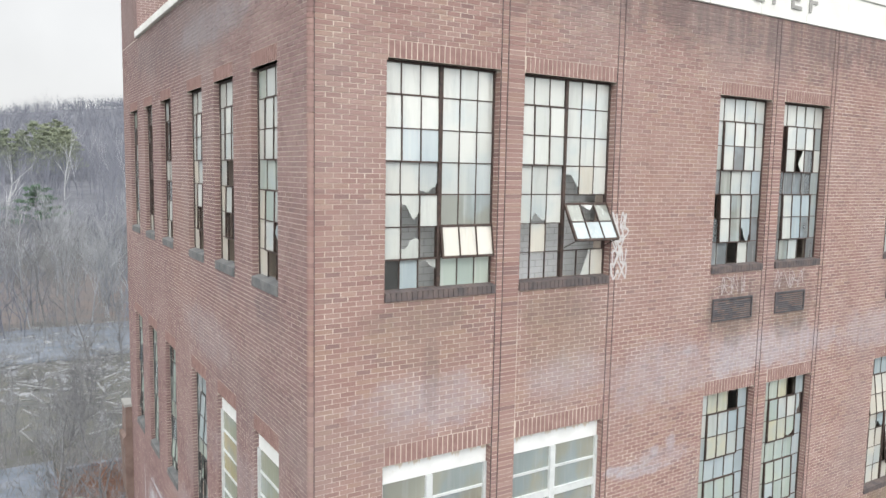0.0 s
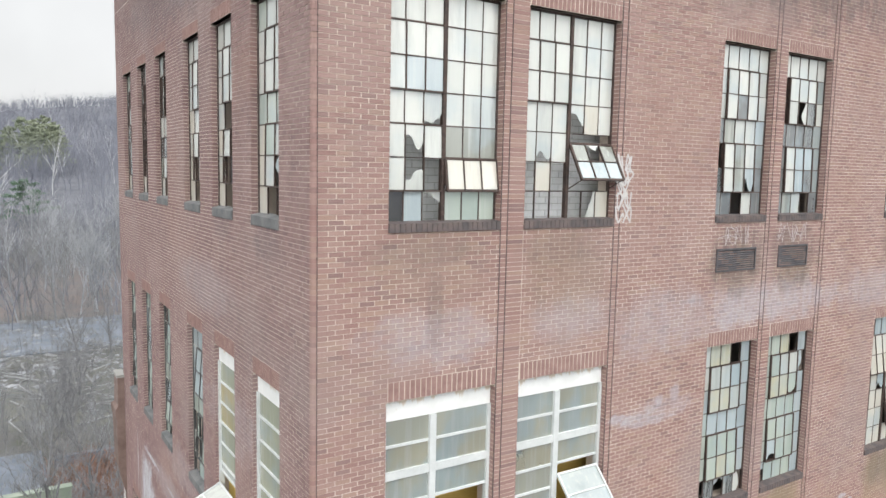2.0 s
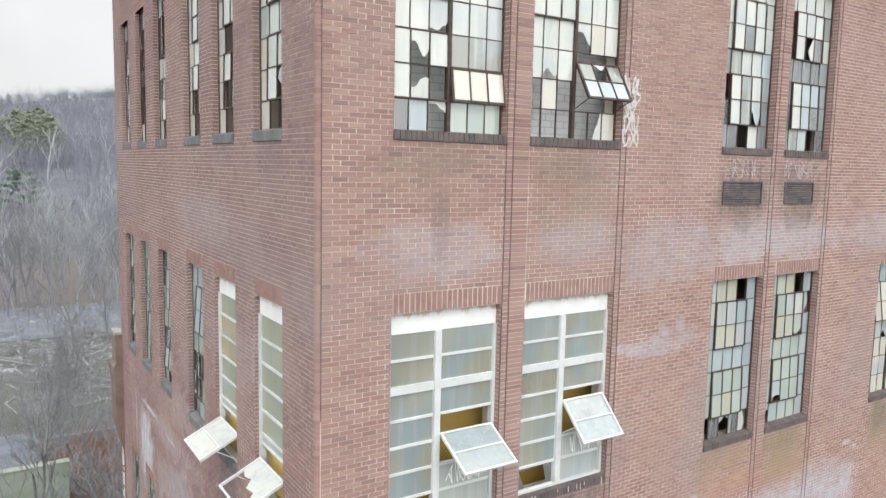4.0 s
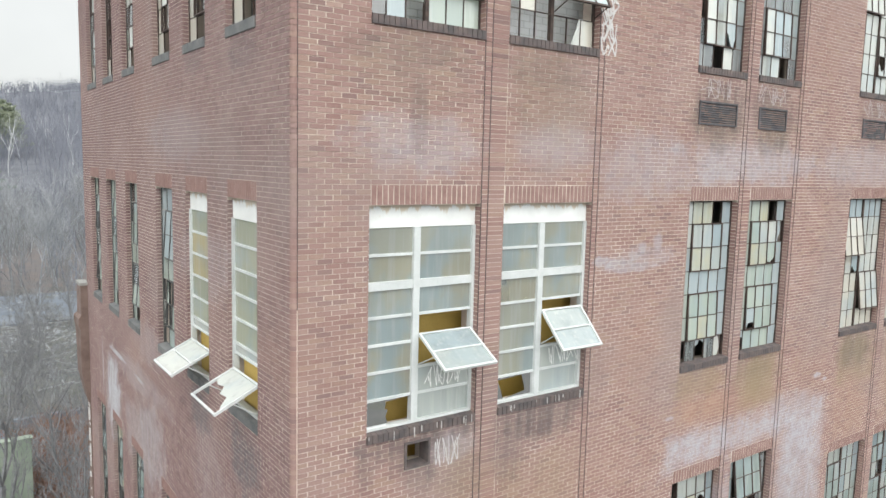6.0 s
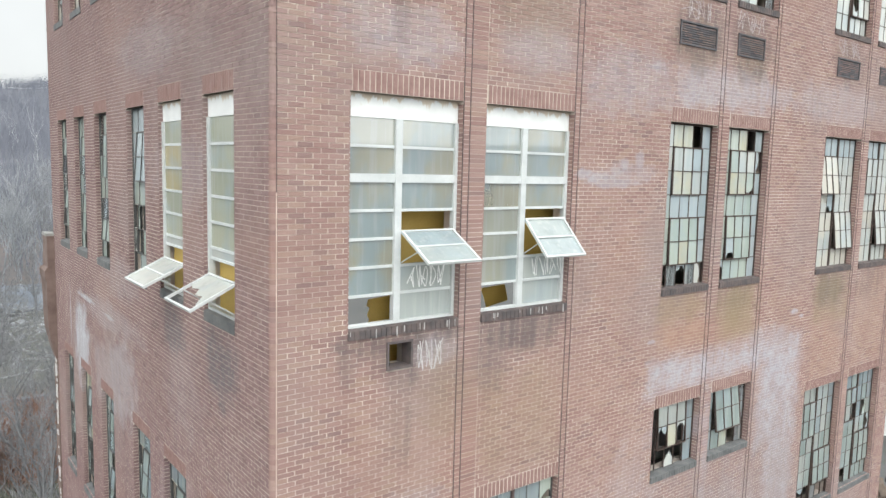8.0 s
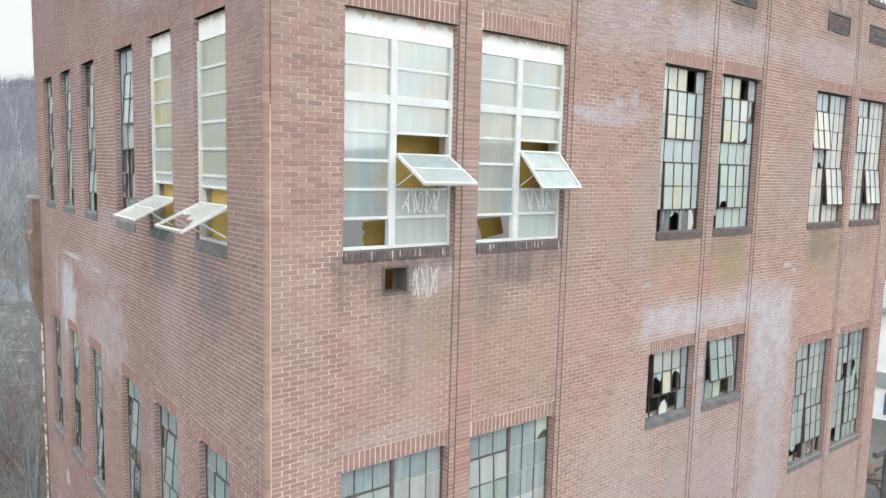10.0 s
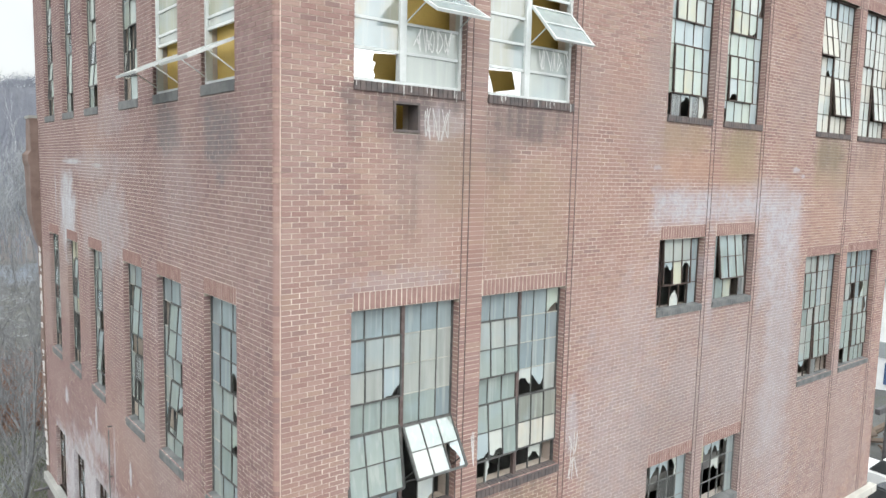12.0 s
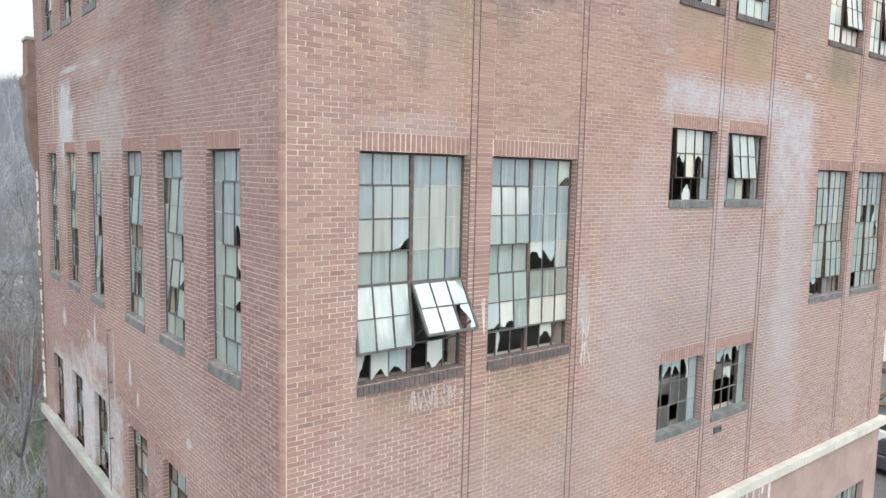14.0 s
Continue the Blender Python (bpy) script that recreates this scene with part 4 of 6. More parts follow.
# ---- brick faces ----
def brick_mesh(rects, o, u, n):
    """rects: rows of u0, u1, v0, v1, front; one five-sided brick each, on the plane through o along u with the outward normal n."""
    r = np.array(rects)
    o, u, n, z = (np.array(q, dtype=float) for q in (o, u, n, (0, 0, 1)))
    k = len(r)
    corner = []
    for d in (r[:, 4], r[:, 4] - 0.022):
        for a, b in ((0, 2), (1, 2), (1, 3), (0, 3)):
            corner.append(o + r[:, a:a + 1] * u + r[:, b:b + 1] * z + d[:, None] * n)
    verts = np.stack(corner, 1).reshape(-1, 3)
    quads = np.array([(0, 1, 2, 3), (0, 4, 5, 1), (1, 5, 6, 2), (2, 6, 7, 3), (3, 7, 4, 0)])
    if np.dot(np.cross(u, z), n) < 0:
        quads = quads[:, ::-1]
    return verts, (np.arange(k)[:, None, None] * 8 + quads[None]).reshape(-1, 4)


def lay(u0, u1, low, high, holes, step=BRICK, shift=0.0, seed=1):
    """Running bond over a stretch of wall, cut round its holes: the bricks, and the flush mortar of the upright joints."""
    r = random.Random(seed)
    out, upright = [], []
    for k in range(int(round((high - low) / COURSE))):
        v = low + k * COURSE
        mid = v + COURSE / 2
        cuts = sorted((max(a, u0), min(b, u1)) for a, b, c, d in holes if c < mid < d and b > u0 and a < u1)
        free, at = [], u0
        for a, b in cuts:
            if a > at:
                free.append((at, a))
            at = max(at, b)
        if at < u1:
            free.append((at, u1))
        off = shift + (0.5 * step if k % 2 else 0.0) + r.uniform(-0.006, 0.006)
        for a, b in free:
            i = math.floor((a - off) / step)
            start = a
            while off + i * step < b:
                p, q = max(start, off + i * step), min(b, off + (i + 1) * step)
                if start == a and q - p <= 0.04:          # a sliver joins the next brick
                    i += 1
                    p, q = a, min(b, off + (i + 1) * step)
                if b - q <= 0.04:
                    q = b
                start = max(q, a + 1e-6)
                if q - p > 0.03:
                    j, e = JOINT / 2, HEAD_JOINT / 2
                    out.append((p + e + r.uniform(-.002, .002), q - e + r.uniform(-.002, .002), v + j + r.uniform(-.001, .001), v + COURSE - j + r.uniform(-.001, .001), r.uniform(-0.0010, 0.0014)))
                    if q < b - 0.001:
                        upright.append((q - e - 0.003, q + e + 0.003, v + 0.002 + r.uniform(0, .003), v + COURSE - 0.002 - r.uniform(0, .003), r.uniform(-0.0030, -0.0012)))
                i += 1
    return out, upright


lintel_s = [(b0 + 0.004, b1 - 0.004, z1, z1 + SOLDIER) for i, (b0, b1, _, _) in enumerate(BAYS) for *_, z1, j, f in OPEN_S if i == j]
lintel_w = [(a, b, z1, z1 + SOLDIER) for a, b, z0, z1, i, f in OPEN_W]
holes_s, holes_w = HOLES_S + lintel_s, HOLES_W + lintel_w
LOOSE_S, LOOSE_W = (0.06, 0.98, 8.45, 12.6), (0.06, 1.04, 8.45, 11.9)   # stretches whose bricks are parts of their own


def split(rects, area):
    a, b, c, d = area
    near = [q for q in rects if a <= (q[0] + q[1]) / 2 <= b and c <= q[2] <= d][:300]
    mark = set(near)
    return near, [q for q in rects if q not in mark]


strips = [(b1, b1 + STRIP) for _, b1, *_ in BAYS]
piers = [(BAYS[i][1] + STRIP, BAYS[i + 1][2]) for i in (0, 2, 4)]     # narrow piers between paired windows, without upright joints
whole = [(p, q, LEDGE - 1, TOP + 1) for p, q in strips + piers]
rects, upright = lay(NOSE + 0.004, X_END, LEDGE, TOP, holes_s + whole, seed=3)
loose_s, rects = split(rects, LOOSE_S)
for p, q in strips + piers:
    rects += lay(p, q, LEDGE, TOP, [], step=0.8, shift=p - 0.4 * (q - p), seed=int(p * 10))[0]
v, f = brick_mesh(rects, (0, 0, 0), (1, 0, 0), (0, -1, 0))
tagged(from_arrays("brickwork", v, f, brick_south, wall_south), kind="stuff")
v, f = brick_mesh(upright, (0, 0, 0), (1, 0, 0), (0, -1, 0))
tagged(from_arrays("upright_joints", v, f, mortar_south, wall_south), kind="stuff")
rects, upright = lay(NOSE - 0.003, Y_END, LEDGE, 18.13, holes_w, shift=NOSE, seed=9)
loose_w, rects = split(rects, LOOSE_W)
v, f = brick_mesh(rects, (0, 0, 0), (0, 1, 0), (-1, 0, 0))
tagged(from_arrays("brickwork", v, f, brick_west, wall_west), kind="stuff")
v, f = brick_mesh(upright, (0, 0, 0), (0, 1, 0), (-1, 0, 0))
tagged(from_arrays("upright_joints", v, f, mortar_west, wall_west), kind="stuff")

# rounded bricks of the corner, course by course, round a mortar core
def nose(z0, z1, rad, inner):
    arc = [math.pi + k * math.pi / 8 for k in range(5)]
    ring = [(NOSE + rad * math.cos(a), NOSE + rad * math.sin(a)) for a in arc] + [(NOSE, inner), (inner, inner), (inner, NOSE)]
    n = len(ring)
    v = [(x, y, z) for z in (z0, z1) for x, y in ring]
    return v, n


corner = bmesh.new()
for z0, z1, rad, inner in [(LEDGE + k * COURSE + JOINT / 2, LEDGE + (k + 1) * COURSE - JOINT / 2, NOSE, NOSE - 0.003) for k in range(int((TOP - LEDGE) / COURSE))]:
    v, n = nose(z0, z1, rad, inner)
    vs = [corner.verts.new(p) for p in v]
    for i in range(n):
        corner.faces.new((vs[i], vs[(i + 1) % n], vs[n + (i + 1) % n], vs[n + i]))
    corner.faces.new(vs[:n][::-1]), corner.faces.new(vs[n:])
tagged(part("corner_brickwork", corner, brick_south, wall_south), kind="stuff")
core = bmesh.new()
v, n = nose(LEDGE, TOP, NOSE - 0.0055, 0.30)
vs = [core.verts.new(p) for p in v]
for i in range(n):
    core.faces.new((vs[i], vs[(i + 1) % n], vs[n + (i + 1) % n], vs[n + i]))
core.faces.new(vs[:n][::-1]), core.faces.new(vs[n:])
part("corner_core", core, joint_dull, wall_south)

# sides of the window openings
side_v, side_f, count = [], [], 0
west_v, west_f, wcount = [], [], 0
for a, b, z0, z1, i, f_ in OPEN_S:
    for x, nx in ((b, (-1, 0, 0)), (a, (1, 0, 0))):
        n = int((z1 - z0) / COURSE)
        v, f = brick_mesh([(0.004, DEPTH_S - 0.01, z0 + k * COURSE + 0.005, z0 + (k + 1) * COURSE - 0.005, 0.006) for k in range(n)], (x, 0, 0), (0, 1, 0), nx)
        side_v.append(v), side_f.append(f + count)
        count += len(v)
for a, b, z0, z1, i, f_ in OPEN_W:
    for y, ny in ((b, (0, -1, 0)), (a, (0, 1, 0))):
        n = int((z1 - z0) / COURSE)
        v, f = brick_mesh([(0.004, DEPTH_W - 0.012, z0 + k * COURSE + 0.005, z0 + (k + 1) * COURSE - 0.005, 0.006) for k in range(n)], (0, y, 0), (1, 0, 0), ny)
        west_v.append(v), west_f.append(f + wcount)
        wcount += len(v)
tagged(from_arrays("reveal_brickwork", np.concatenate(side_v), np.concatenate(side_f), brick_south, wall_south), kind="stuff")
tagged(from_arrays("reveal_brickwork", np.concatenate(west_v), np.concatenate(west_f), brick_west, wall_west), kind="stuff")

# dark joints either side of the strips, and a pale bead on the corner
for p, q in strips:
    for x in (p, q):
        block("joint", x - 0.0075, x + 0.0075, -0.003, 0.004, LEDGE, TOP, joint_dark, wall_south)
block("joint", NOSE - 0.001, NOSE + 0.009, -0.002, 0.01, 10.1, TOP, joint_dark, wall_south)
block("joint", NOSE + 0.009, NOSE + 0.014, -0.0015, 0.01, LEDGE, 10.1, joint_dark, wall_south)
block("corner_bead", NOSE - 0.004, NOSE + 0.009, -0.003, 0.01, LEDGE, 10.1, joint_pale, wall_south)

# soldier courses over the openings and sills under them
def soldiers(parent, a, b, z, to_world, single):
    tall = LEDGE + COURSE * math.ceil((z + SOLDIER - LEDGE) / COURSE - 0.5) - z
    n = max(3, round((b - a) / 0.079))
    w = (b - a) / n
    r = random.Random(int(a * 100 + z * 10))
    head = block("lintel", *[q for s in zip(*(to_world(a, z, -0.003), to_world(b, z + tall, -0.09))) for q in sorted(s)], mortar_south if to_world is south else mortar_west, parent)
    bm = bmesh.new()
    for i in range(n):
        p, q = to_world(a + i * w + 0.008, z + 0.006, 0.0015 + r.uniform(-.001, .0015)), to_world(a + (i + 1) * w - 0.008, z + tall - 0.006, -0.03)
        lo, hi = [min(*s) for s in zip(p, q)], [max(*s) for s in zip(p, q)]
        if single:
            block("brick", lo[0], hi[0], lo[1], hi[1], lo[2], hi[2], soldier, head)
        else:
            boxes(bm, lo[0], hi[0], lo[1], hi[1], lo[2], hi[2])
    if single:
        bm.free()
    else:
        part("soldier_course", bm, brick_west if z < 2 else soldier, head)


for a, b, z0, z1, i, f in OPEN_S:
    soldiers(wall_south, BAYS[i][0] + 0.006, BAYS[i][1] - 0.008, z1, south, i < 2)
    sill = bmesh.new()
    n = round((b - a) / 0.079)
    for k in range(n):
        w = (b - a) / n
        vs = boxes(sill, a + k * w + 0.005, a + (k + 1) * w - 0.005, -0.028, DEPTH_S + 0.03, z0 - 0.10, z0 + 0.034)
        vs[4].co.z -= 0.022
        vs[5].co.z -= 0.022
    boxes(sill, a, b, -0.018, DEPTH_S + 0.02, z0 - 0.095, z0 - 0.018)
    part("window_sill", sill, sill_stone if f == "D" or (f == "C" and i > 1) else sill_brick, wall_south, "dark stained brick sill")
for a, b, z0, z1, i, f in OPEN_W:
    soldiers(wall_west, a + 0.003, b - 0.003, z1, west, False)
    if f != "D":
        sill = bmesh.new()
        vs = boxes(sill, -0.016, DEPTH_W + 0.05, a + 0.002, b - 0.002, z0 - 0.13, z0 + 0.05)
        vs[4].co.z -= 0.04
        vs[7].co.z -= 0.04
        part("window_sill", sill, sill_stone, wall_west, "grey stone sill", 0.006)

# ---- ledge, parapet, roof, base ----
ledge = tagged(new("ledge"), "pale stained stone ledge round the factory", "ledge", kind="structure")
x = -0.13
r = random.Random(4)
while x < X_END + 0.2:
    x2 = min(x + r.uniform(1.3, 1.6), X_END + 0.25)
    block("ledge_stone", x + 0.004, x2 - 0.004, -0.16, 0.05, LEDGE - 0.21, LEDGE + r.uniform(-.004, .004), ledge_stone, ledge, 0.012)
    x = x2
y = -0.06
while y < Y_END + 0.05:
    y2 = min(y + r.uniform(1.3, 1.6), Y_END + 0.1)
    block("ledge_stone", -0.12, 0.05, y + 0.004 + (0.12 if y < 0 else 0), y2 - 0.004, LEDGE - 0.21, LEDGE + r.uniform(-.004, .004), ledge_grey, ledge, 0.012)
    y = y2
base_holes = [(14.88, 16.6, -5.3, -2.35)]
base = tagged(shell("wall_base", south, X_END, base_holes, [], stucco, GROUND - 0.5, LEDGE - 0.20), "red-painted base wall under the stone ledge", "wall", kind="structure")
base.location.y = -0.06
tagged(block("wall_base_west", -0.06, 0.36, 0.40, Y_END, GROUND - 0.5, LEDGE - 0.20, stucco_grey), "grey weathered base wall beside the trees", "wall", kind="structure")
window("S", 14.88, 16.6, -5.3, -2.35, (3, 3), chance(6, 6, 77), steel_dark, [], "ground floor steel window under the stone ledge", 0.1)

parapet = tagged(new("parapet"), "pale stone parapet with raised lettering shapes", "parapet", kind="structure")
x = 0.0
while x < X_END:
    x2 = min(x + (1.31 if x else 0.27), X_END)
    block("panel", x + 0.004, x2 - 0.004, -0.03, 0.28, TOP + 0.002, TOP + 0.64, limestone, parapet, 0.008)
    block("coping", x + 0.004, x2 - 0.004, -0.06, 0.32, TOP + 0.642, TOP + 0.72, limestone, parapet, 0.01)
    x = x2
coping_w = tagged(new("coping_west"), "white stone coping on the side wall", "coping", kind="structure")
y = 0.34
while y < 11.05:
    y2 = min(y + 1.3, 11.05)
    block("coping_stone", -0.07, 0.42, y + 0.004, y2 - 0.004, 18.132, 18.30, limestone, coping_w, 0.012)
    y = y2
# raised shapes on the parapet panels, about the size of letters, grey for shadow lines
for k, xx in enumerate((6.82, 7.35, 7.88, 8.41, 8.95, 9.48)):
    bm = bmesh.new()
    y0, y1 = -0.055, -0.028
    boxes(bm, xx, xx + 0.07, y0, y1, TOP + 0.20, TOP + 0.56)
    if k % 2 == 0:
        boxes(bm, xx + 0.07, xx + 0.30, y0, y1, TOP + 0.20, TOP + 0.26)
    boxes(bm, xx + 0.07, xx + 0.30, y0, y1, TOP + 0.50, TOP + 0.56)
    boxes(bm, xx + 0.07, xx + 0.24, y0, y1, TOP + 0.35, TOP + 0.41)
    part("raised_shape", bm, ledge_grey, parapet)
roof = tagged(block("roof", 0.3, X_END - 0.2, 0.25, Y_END - 0.2, 17.3, 17.5, roofing), "flat roof of dark felt", "roof", kind="structure")
# taller brick block at the far end of the side wall
tower = tagged(block("stair_tower", 0.008, 4.0, 11.06, Y_END, 17.6, 20.9, mortar_west), "red brick stair tower rising above the parapet", "tower", kind="structure")
v, f = brick_mesh(lay(0.0, 4.0, 17.5, 20.9, [], seed=21)[0], (0, 11.052, 0), (1, 0, 0), (0, -1, 0))
v2, f2 = brick_mesh(lay(11.05, Y_END, 18.14, 20.9, [], seed=22)[0], (0, 0, 0), (0, 1, 0), (-1, 0, 0))
tagged(from_arrays("brickwork", np.concatenate((v, v2)), np.concatenate((f, f2 + len(v))), brick_west, tower), kind="stuff")
# plain closing walls
tagged(block("wall_east", X_END - 0.36, X_END, 0.36, Y_END - 0.3, GROUND - 0.5, TOP, mortar_south), "plain brick end wall", "wall", kind="structure")
tagged(block("wall_north", 0.36, X_END, Y_END - 0.3, Y_END, GROUND - 0.5, TOP, mortar_west), "plain brick rear wall", "wall", kind="structure")

# ---- inside: slabs and partitions seen through the broken panes ----
for k, z in enumerate((12.35, 7.2, 1.65, -3.4)):
    tagged(block(f"floor_{k + 1}", 0.37, X_END - 0.37, 0.37, Y_END - 0.31, z - 0.3, z, gloom), "bare concrete floor slab inside the factory", "floor", kind="structure")
tagged(block("partition_1", 0.4, X_END - 0.4, 5.4, 5.6, -3.4, 17.3, plaster), "whitewashed inner wall behind the windows", "wall", kind="structure")
rough = tagged(block("partition_3", 0.6, 5.8, 0.72, 0.92, 12.35, 17.3, plaster), "grey-painted tile inner wall behind broken panes", "wall", kind="structure")
tiles = [(0.6 + 0.25 * i - 0.12 * (k % 2) + 0.005, 0.6 + 0.25 * (i + 1) - 0.12 * (k % 2) - 0.005, 12.36 + 0.1 * k + 0.005, 12.36 + 0.1 * (k + 1) - 0.005, 0.0) for k in range(49) for i in range(1, 20)]
v, f = brick_mesh(tiles, (0, 0.708, 0), (1, 0, 0), (0, -1, 0))
tagged(from_arrays("tilework", v, f, inner_brick, rough), kind="stuff")
tagged(block("partition_2", 5.9, 6.1, 0.4, 5.38, -3.4, 17.3, plaster), "whitewashed inner cross wall", "wall", kind="structure")
office_room = bmesh.new()
boxes(office_room, 0.75, 5.5, 0.72, 0.76, 7.2, 12.0)
boxes(office_room, 0.40, 0.44, 0.80, 4.4, 7.2, 12.0)
boxes(office_room, 5.5, 5.56, 0.4, 0.76, 7.2, 12.0)
boxes(office_room, 0.36, 0.44, 4.4, 4.46, 7.2, 12.0)
tagged(solid("office_partition", office_room, ochre), "ochre-painted office partition behind the corner windows", "wall", kind="structure")

for y0, y1 in WEST[:2]:
    tagged(block("office_board", 0.20, 0.23, y0 + 0.06, y1 - 0.06, FLOORS["B"][0] + 0.02, FLOORS["B"][0] + 1.0, ochre), "ochre-painted board behind an open sash", "board", kind="structure")

# white paint that ran from the frames over the sills, and from the ledge
r = random.Random(52)
for a, b, z0 in [(o[0], o[1], o[2]) for o in OPEN_S if o[5] == "B" and o[4] < 2]:
    for k in range(10):
        x, w, l = r.uniform(a, b - 0.03), r.uniform(0.005, 0.011), r.uniform(0.03, 0.13)
        block("paint_run", x, x + w, -0.0315 - 0.0005 * k, -0.027, z0 - l, z0 + 0.008, chalk, wall_south)
for k in range(14):
    x, w, l = r.uniform(8.0, 12.5), r.uniform(0.02, 0.09), r.uniform(0.1, 0.5)
    block("paint_run", x, x + w, -0.0665 - 0.0006 * k, -0.058, LEDGE - 0.21 - l, LEDGE - 0.21, chalk, wall_south)

# ---- ground, hills and woods ----
def smooth(a, b, v):
    k = np.clip((v - a) / (b - a), 0, 1)
    return k * k * (3 - 2 * k)


def height(x, y):
    """The lie of the land: a flat lot in a valley with wooded hills round it."""
    x, y = np.asarray(x, dtype=float), np.asarray(y, dtype=float)
    r = np.hypot(x, y)
    crest = np.clip(58 + 0.17 * x, 40, 82)
    crest = np.where(y > 0, crest, 38.0)
    wob = 3.5 * np.sin(x / 61 + 1.3) * np.sin(y / 83) + 2.0 * np.sin(x / 23 + y / 37)
    small = 0.10 * np.sin(x / 1.9) * np.sin(y / 2.3 + 1) + 0.06 * np.sin(x / 0.7 + y / 0.9)
    hill = (crest + wob) * (0.22 * smooth(98, 190, r) + 0.78 * smooth(150, 800, r))
    return GROUND + hill - 0.35 * (crest + wob) * smooth(850, 2200, r) + small * smooth(14, 22, r)


def earth():
    g = Graph("winter_ground")
    n1, n2, n3 = g.noise(0.035, 6, 0.65), g.noise(0.5, 5, 0.7), g.noise(6, 5, 0.75)
    c = g.mix(g.ramp(n1, 0.35, 0.65), (0.07, 0.073, 0.077), (0.105, 0.108, 0.112))
    c = g.mix(g.ramp(n2, 0.4, 0.7, 0, 0.6), c, (0.135, 0.13, 0.122))
    c = g.mix(g.ramp(n2, 0.5, 0.3, 0, 0.6), c, (0.085, 0.095, 0.055))
    c = g.mix(g.ramp(n3, 0.4, 0.75, 0, 0.6), c, (0.09, 0.08, 0.065))
    # weeds in the lot, and brown litter along the foot of the wood
    along = g.math('ADD', g.axis(1), g.math('MULTIPLY', g.math('SUBTRACT', g.noise(0.11, 4, 0.6), 0.5), 22.0))
    c = g.mix(g.math('MULTIPLY', g.ramp(along, 49, 56), g.ramp(along, 80, 74, 0, 0.7)), c, g.mix(g.ramp(n2, 0.4, 0.6), (0.145, 0.145, 0.125), (0.115, 0.122, 0.125)))
    c = g.mix(g.math('MULTIPLY', g.ramp(along, 94, 99), g.ramp(along, 136, 116, 0, 0.85)), c, g.mix(g.ramp(n2, 0.35, 0.65), (0.19, 0.155, 0.145), (0.145, 0.138, 0.140)))
    # leaf litter on the slopes, with distance haze put into its blue-grey colour
    c = g.mix(g.ramp(g.axis(2), -3.0, 6.0), c, g.mix(g.ramp(g.noise(0.12, 7, 0.75), 0.35, 0.65), (0.095, 0.10, 0.118), (0.145, 0.15, 0.17)))
    g.bump(n3, 0.8, 0.05)
    return g.done(c, 0.95)


ground_mat = earth()
n = 230
axis = np.linspace(-1, 1, n)
axis = np.sign(axis) * (np.abs(axis) * 60 + np.abs(axis) ** 4 * 2400)
gx, gy = np.meshgrid(axis, axis + 25, indexing="ij")
v = np.stack((gx, gy, height(gx, gy)), -1).reshape(-1, 3)
i = np.arange((n - 1) * n).reshape(n - 1, n)[:, :-1].ravel()
ground = tagged(from_arrays("ground", v, np.stack((i, i + n, i + n + 1, i + 1), 1), ground_mat), "winter ground of dry grass, earth and leaf litter", "ground", kind="structure")
ground.data.polygons.foreach_set("use_smooth", [True] * len(ground.data.polygons))

bark_grey = plain("grey_bark", (0.13, 0.132, 0.138), (0.22, 0.222, 0.23), 4.0, 0.95)
# blue haze of distance put into the colour of the hillside bark
bark_far = plain("hazed_far_bark", (0.135, 0.143, 0.172), (0.215, 0.223, 0.26), 0.06, 0.95)
bark_edge = plain("edge_bark", (0.225, 0.235, 0.25), (0.335, 0.345, 0.36), 0.3, 0.95)
bark_pale = plain("birch_bark", (0.40, 0.405, 0.41), (0.54, 0.545, 0.55), 4.0, 0.9)
bramble_mat = plain("bramble_stems", (0.17, 0.095, 0.075), (0.26, 0.16, 0.12), 1.5, 0.9)
straw = plain("dry_grass", (0.16, 0.16, 0.148), (0.245, 0.245, 0.23), 0.8, 0.95)
grass_green = plain("rough_grass", (0.09, 0.12, 0.05), (0.17, 0.18, 0.085), 0.8, 0.95)
# needle green lightened to carry the haze in front of the pine
pine_mat = plain("hazed_pine_needles", (0.08, 0.135, 0.09), (0.13, 0.195, 0.135), 1.0, 0.9)
# evergreens of the far hill, their green paled by painted-in haze
hemlock_mat = plain("hazed_evergreen", (0.185, 0.215, 0.15), (0.25, 0.275, 0.195), 0.06, 0.95)
rubble_mat = plain("broken_concrete", (0.17, 0.18, 0.195), (0.33, 0.34, 0.355), 0.6, 0.9)
plank_mat = plain("grey_timber", (0.20, 0.205, 0.21), (0.32, 0.325, 0.33), 1.0, 0.9)
slab_mat = plain("old_paving", (0.115, 0.135, 0.165), (0.175, 0.195, 0.23), 0.5, 0.9, speck=(0.14, 0.14, 0.12))
shed_mat = plain("pale_green_render", (0.18, 0.22, 0.175), (0.25, 0.285, 0.235), 0.7, 0.9, speck=(0.2, 0.21, 0.17))


